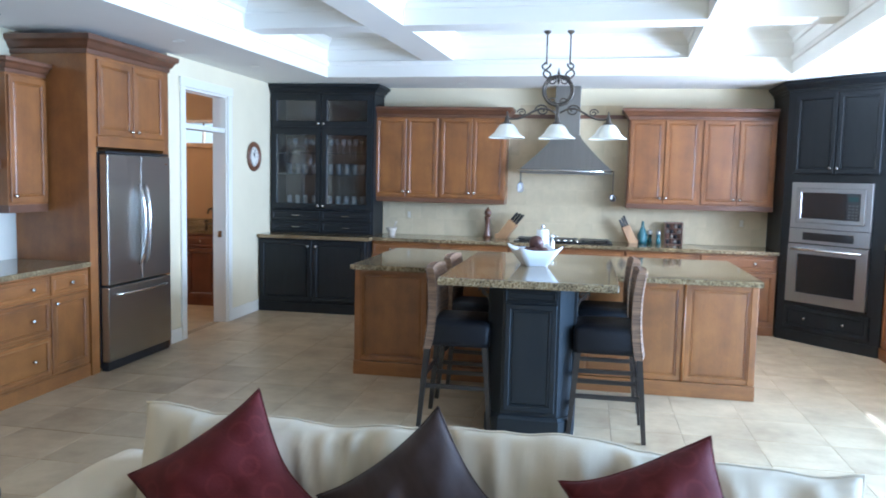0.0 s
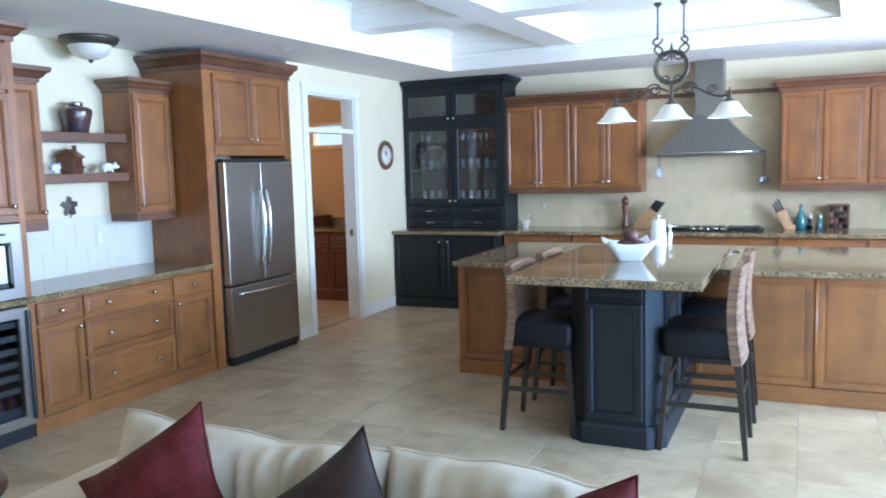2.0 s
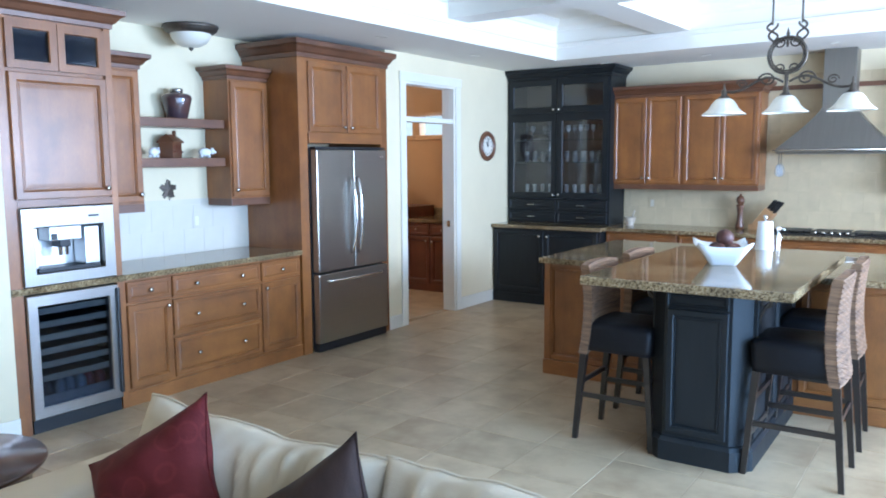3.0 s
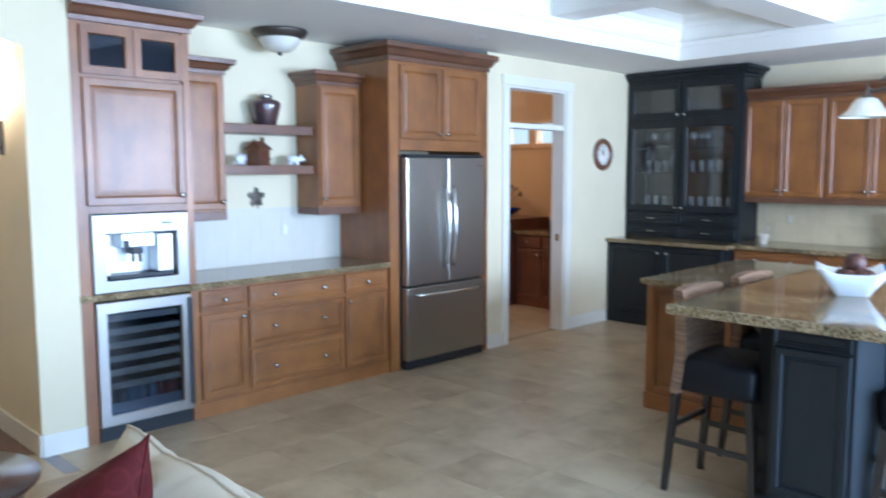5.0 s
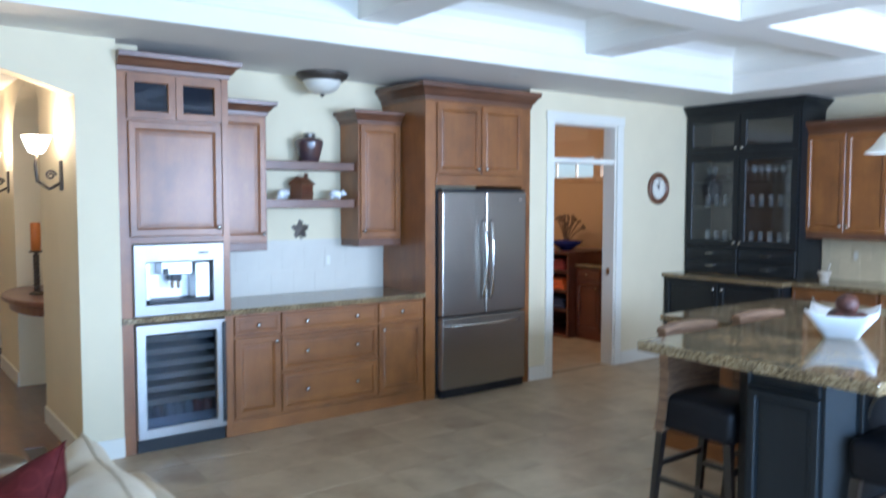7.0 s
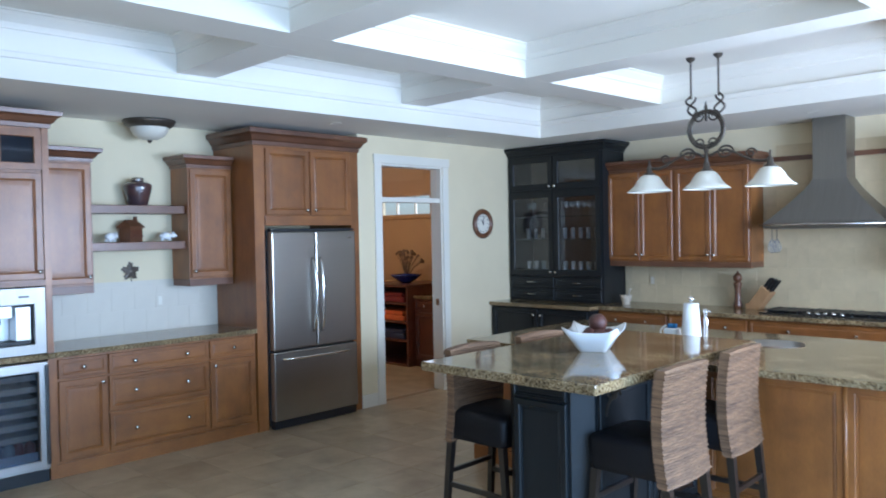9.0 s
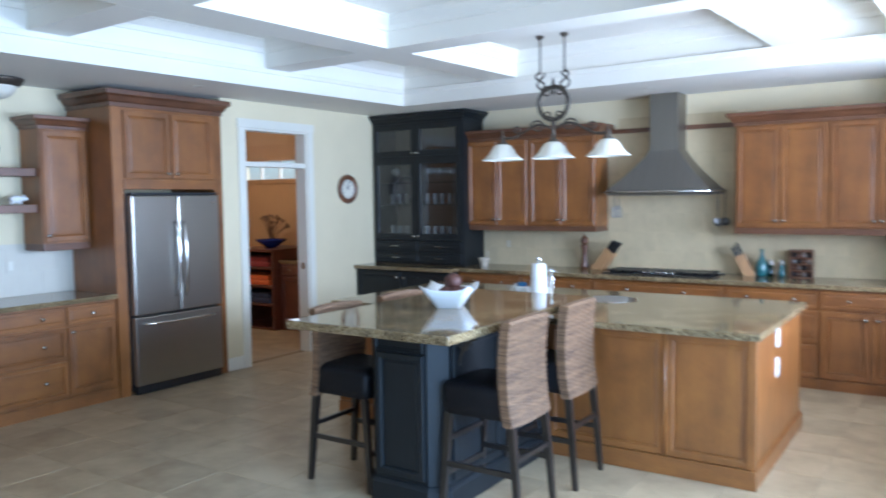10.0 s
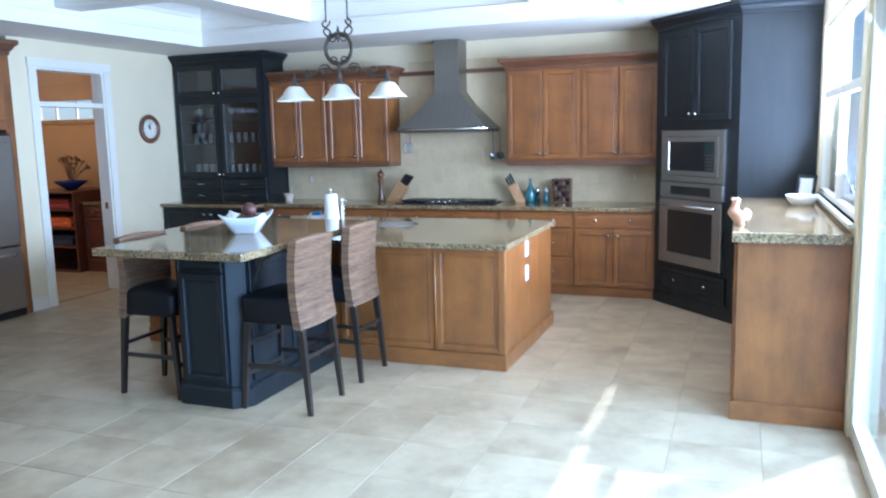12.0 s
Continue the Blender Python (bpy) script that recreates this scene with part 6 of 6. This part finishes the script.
for i in range(26):
    a, e = rng.uniform(0, 6.28), rng.uniform(0.5, 1.4)
    tip = Vector((math.cos(a) * math.cos(e) * 0.32, math.sin(a) * math.cos(e) * 0.2, 0.1 + math.sin(e) * 0.34))
    tube([(0, 0, 0.05), tip * 0.5 + Vector((0, 0, 0.06)), tip], 0.004, 4, bm)
    bmesh.ops.create_icosphere(bm, subdivisions=1, radius=rng.uniform(0.015, 0.03), matrix=Matrix.Translation(tip))
part("stalks", bm, material("dried_stalks", (0.25, 0.14, 0.07), 0.8, vary=0.4, scale=30), t)
part("vase", lathe([(0.001, 0), (0.04, 0), (0.05, 0.05), (0.03, 0.12), (0.035, 0.14), (0.02, 0.13), (0.001, 0.1)], 14), WALNUT, t, "", True)

# Unseen ceiling lamp, added to warm and brighten the laundry.
t = thing("laundry_ceiling_lamp", "added round ceiling lamp, out of view, warming the laundry", "lamp", pose(-5.6, 8.2, 0))
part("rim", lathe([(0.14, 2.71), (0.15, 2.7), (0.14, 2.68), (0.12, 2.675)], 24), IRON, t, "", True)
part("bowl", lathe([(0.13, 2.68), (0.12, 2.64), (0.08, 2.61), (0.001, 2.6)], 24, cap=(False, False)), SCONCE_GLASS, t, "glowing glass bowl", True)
bulb("laundry_fill_bulb", (-5.6, 8.2, 2.5), 30, 0.1, (1.0, 0.76, 0.48))

# ---- windows and the outside ----
w = thing("window_3", "white-framed window above the raised counter", "window", pose(3.65, 6.02, 1.15), kind="structure")
part("window_sill", boxed(-0.03, 0.15, -0.03, 2.21, -0.03, 0.0, 0.004), TRIM, w)
part("window_frame", boxed(0.02, 0.07, 0, 2.18, 1.26, 1.3), TRIM, w)
part("window_frame", boxed(0.02, 0.07, 0, 2.18, 0.0, 0.04), TRIM, w)
for y0, y1 in ((0.0, 0.04), (1.08, 1.16), (2.14, 2.18)):
    part("window_post", boxed(0.02, 0.07, y0, y1, 0.04, 1.26), TRIM, w)
for y0, y1 in ((0.04, 1.08), (1.16, 2.14)):
    part("window_bar", boxed(0.025, 0.065, y0, y1, 0.73, 0.79), TRIM, w)
    p = part("pane", boxed(0.042, 0.047, y0, y1, 0.04, 0.73), PANE, w)
    p.visible_shadow = False
    p = part("pane", boxed(0.042, 0.047, y0, y1, 0.79, 1.26), PANE, w)
    p.visible_shadow = False


def patio_door(name, y0, y1):
    w = thing(name, "white-framed glazed patio doors", "patio door", pose(3.65, y0, 0), kind="structure")
    length = y1 - y0
    for k in range(4):
        y = (length - 0.06) * k / 3
        part("door_stile", boxed(0.02, 0.08, y, y + 0.06, 0.1, 2.42), TRIM, w)
    part("door_rail", boxed(0.02, 0.08, 0.0, length, 0.0, 0.1), TRIM, w)
    part("door_rail", boxed(0.02, 0.08, 0.0, length, 2.42, 2.5), TRIM, w)
    for k in range(3):
        y = (length - 0.06) * k / 3
        p = part("pane", boxed(0.052, 0.057, y + 0.06, y + (length - 0.06) / 3, 0.1, 2.42), PANE, w)
        p.visible_shadow = False


patio_door("door_2", 2.3, 5.86)
# Unseen southeast doors, added only as an opening for the fill light.
patio_door("unseen_door", -1.4, 2.0)
# Made-up ground tone, kept pale to whiten the windows and bounce light.
structure("ground", boxed(-60, 60, -60, 60, -0.3, -0.12), material("light_bouncing_ground", (0.62, 0.6, 0.56), 0.8, vary=0.3, scale=1.5), "pale ground outside, lightened to bounce light indoors")

# ---- splashback tiles ----
sb = tagged(part("splashback_bed", boxed(-2.25, 2.29, 9.842, 9.849, 0.914, 2.36), SPLASH_BED), "tumbled stone splashback behind the long counter", "splashback", "", "structure")
bm = bmesh.new()
panel(bm, 0.0006, 0.1994, 0.0006, 0.1994, [(0, 0.0), (0.0, -0.001), (0.0012, -0.002)])
one = part("tile", bm, SPLASH, sb)
mesh = one.data
rng = random.Random(11)


def lay_tile(parent, m):
    ob = new("tile", mesh)
    ob.parent = parent
    ob.matrix_local = m
    return ob


for r in range(8):
    z = 0.9145 + 0.2 * r
    for k in range(24):
        x = -2.27 + 0.2 * k - (0.1 if r % 2 else 0)
        if x < -2.26 or x > 2.1 or (z > 1.25 and not -0.72 < x < 0.62):
            continue
        lay_tile(sb, pose(x, 9.842 + rng.uniform(-0.001, 0.001), z))
one.matrix_local = pose(2.09, 9.842, 0.9145)
sw = tagged(part("splashback_bed", boxed(-4.219, -4.212, 4.16, 5.85, 0.914, 1.36), SIDE_SPLASH), "tumbled stone splashback behind the side cabinets", "splashback", "", "structure")
mesh = mesh.copy()
mesh.materials[0] = SIDE_SPLASH
for r in range(2):
    for k in range(9):
        y = 4.16 + 0.2 * k - (0.1 if r else 0)
        if 4.15 < y < 5.66:
            lay_tile(sw, west(y, -4.212) @ pose(0, 0, 0.9145 + 0.2 * r))

# ---- floors ----
fl = structure("floor", boxed(-3.72, 3.9, -2.75, 10.0, -0.1, -0.0022), GROUT, "beige travertine tile floor with sandy joints")
structure("floor_laundry", boxed(-6.9, -3.72, 7.05, 10.0, -0.1, -0.001), TILE, "beige tile floor of the laundry")
hf = structure("floor_hall", boxed(-10.6, -3.72, 0.6, 3.6, -0.1, -0.006), DARK_WOOD, "dark polished oak plank floor of the hall")
bm = bmesh.new()
panel(bm, 0, 1.6, -0.06, 0.06, [(0, 0), (0, -0.005), (0.0015, -0.007)])
for v in bm.verts:
    v.co = Vector((v.co.x, v.co.z, -v.co.y))
plank = bpy.data.meshes.new("plank")
bm.to_mesh(plank)
bm.free()
plank.materials.append(OAK_FLOOR)
for r in range(24):
    for k in range(4):
        ob = new("plank", plank)
        ob.parent = hf
        ob.matrix_local = pose(-10.55 + 1.6 * k + 0.47 * (r % 3), 0.82 + 0.12 * r, -0.007)
T = 0.457
bm = bmesh.new()
h = T / 2 - 0.0013
rings(bm, [[(-a, -a, z), (a, -a, z), (a, a, z), (-a, a, z)] for a, z in ((h, -0.004), (h, -0.0015), (h - 0.002, 0.0))], cap=(False, True))
tile = bpy.data.meshes.new("tile")
bm.to_mesh(tile)
bm.free()
tile.materials.append(TILE)
rest = bmesh.new()
for j in range(-9, 20):
    for i in range(-9, 11):
        x, y = 0.93 + T * (i + 0.5) - 2 * T, 5.53 + T * (j + 0.5) - 8 * T
        if not (-3.75 < x < 3.85 and -2.7 < y < 9.9):
            continue
        turn = rng.choice((0, 90, 180, 270))
        if y > 2.0 and not (y > 9.3 or (x > 3.2 and y > 6)):
            ob = new("tile", tile)
            ob.parent = fl
            ob.matrix_local = pose(x, y, rng.uniform(-0.0006, 0.0006), 0, 0, turn)
        else:
            rings(rest, [[(x - a, y - a, z), (x + a, y - a, z), (x + a, y + a, z), (x - a, y + a, z)] for a, z in ((h, -0.004), (h, -0.0015), (h - 0.002, 0.0))], cap=(False, True))
tagged(part("far_tiles", rest, TILE, fl), kind="stuff")
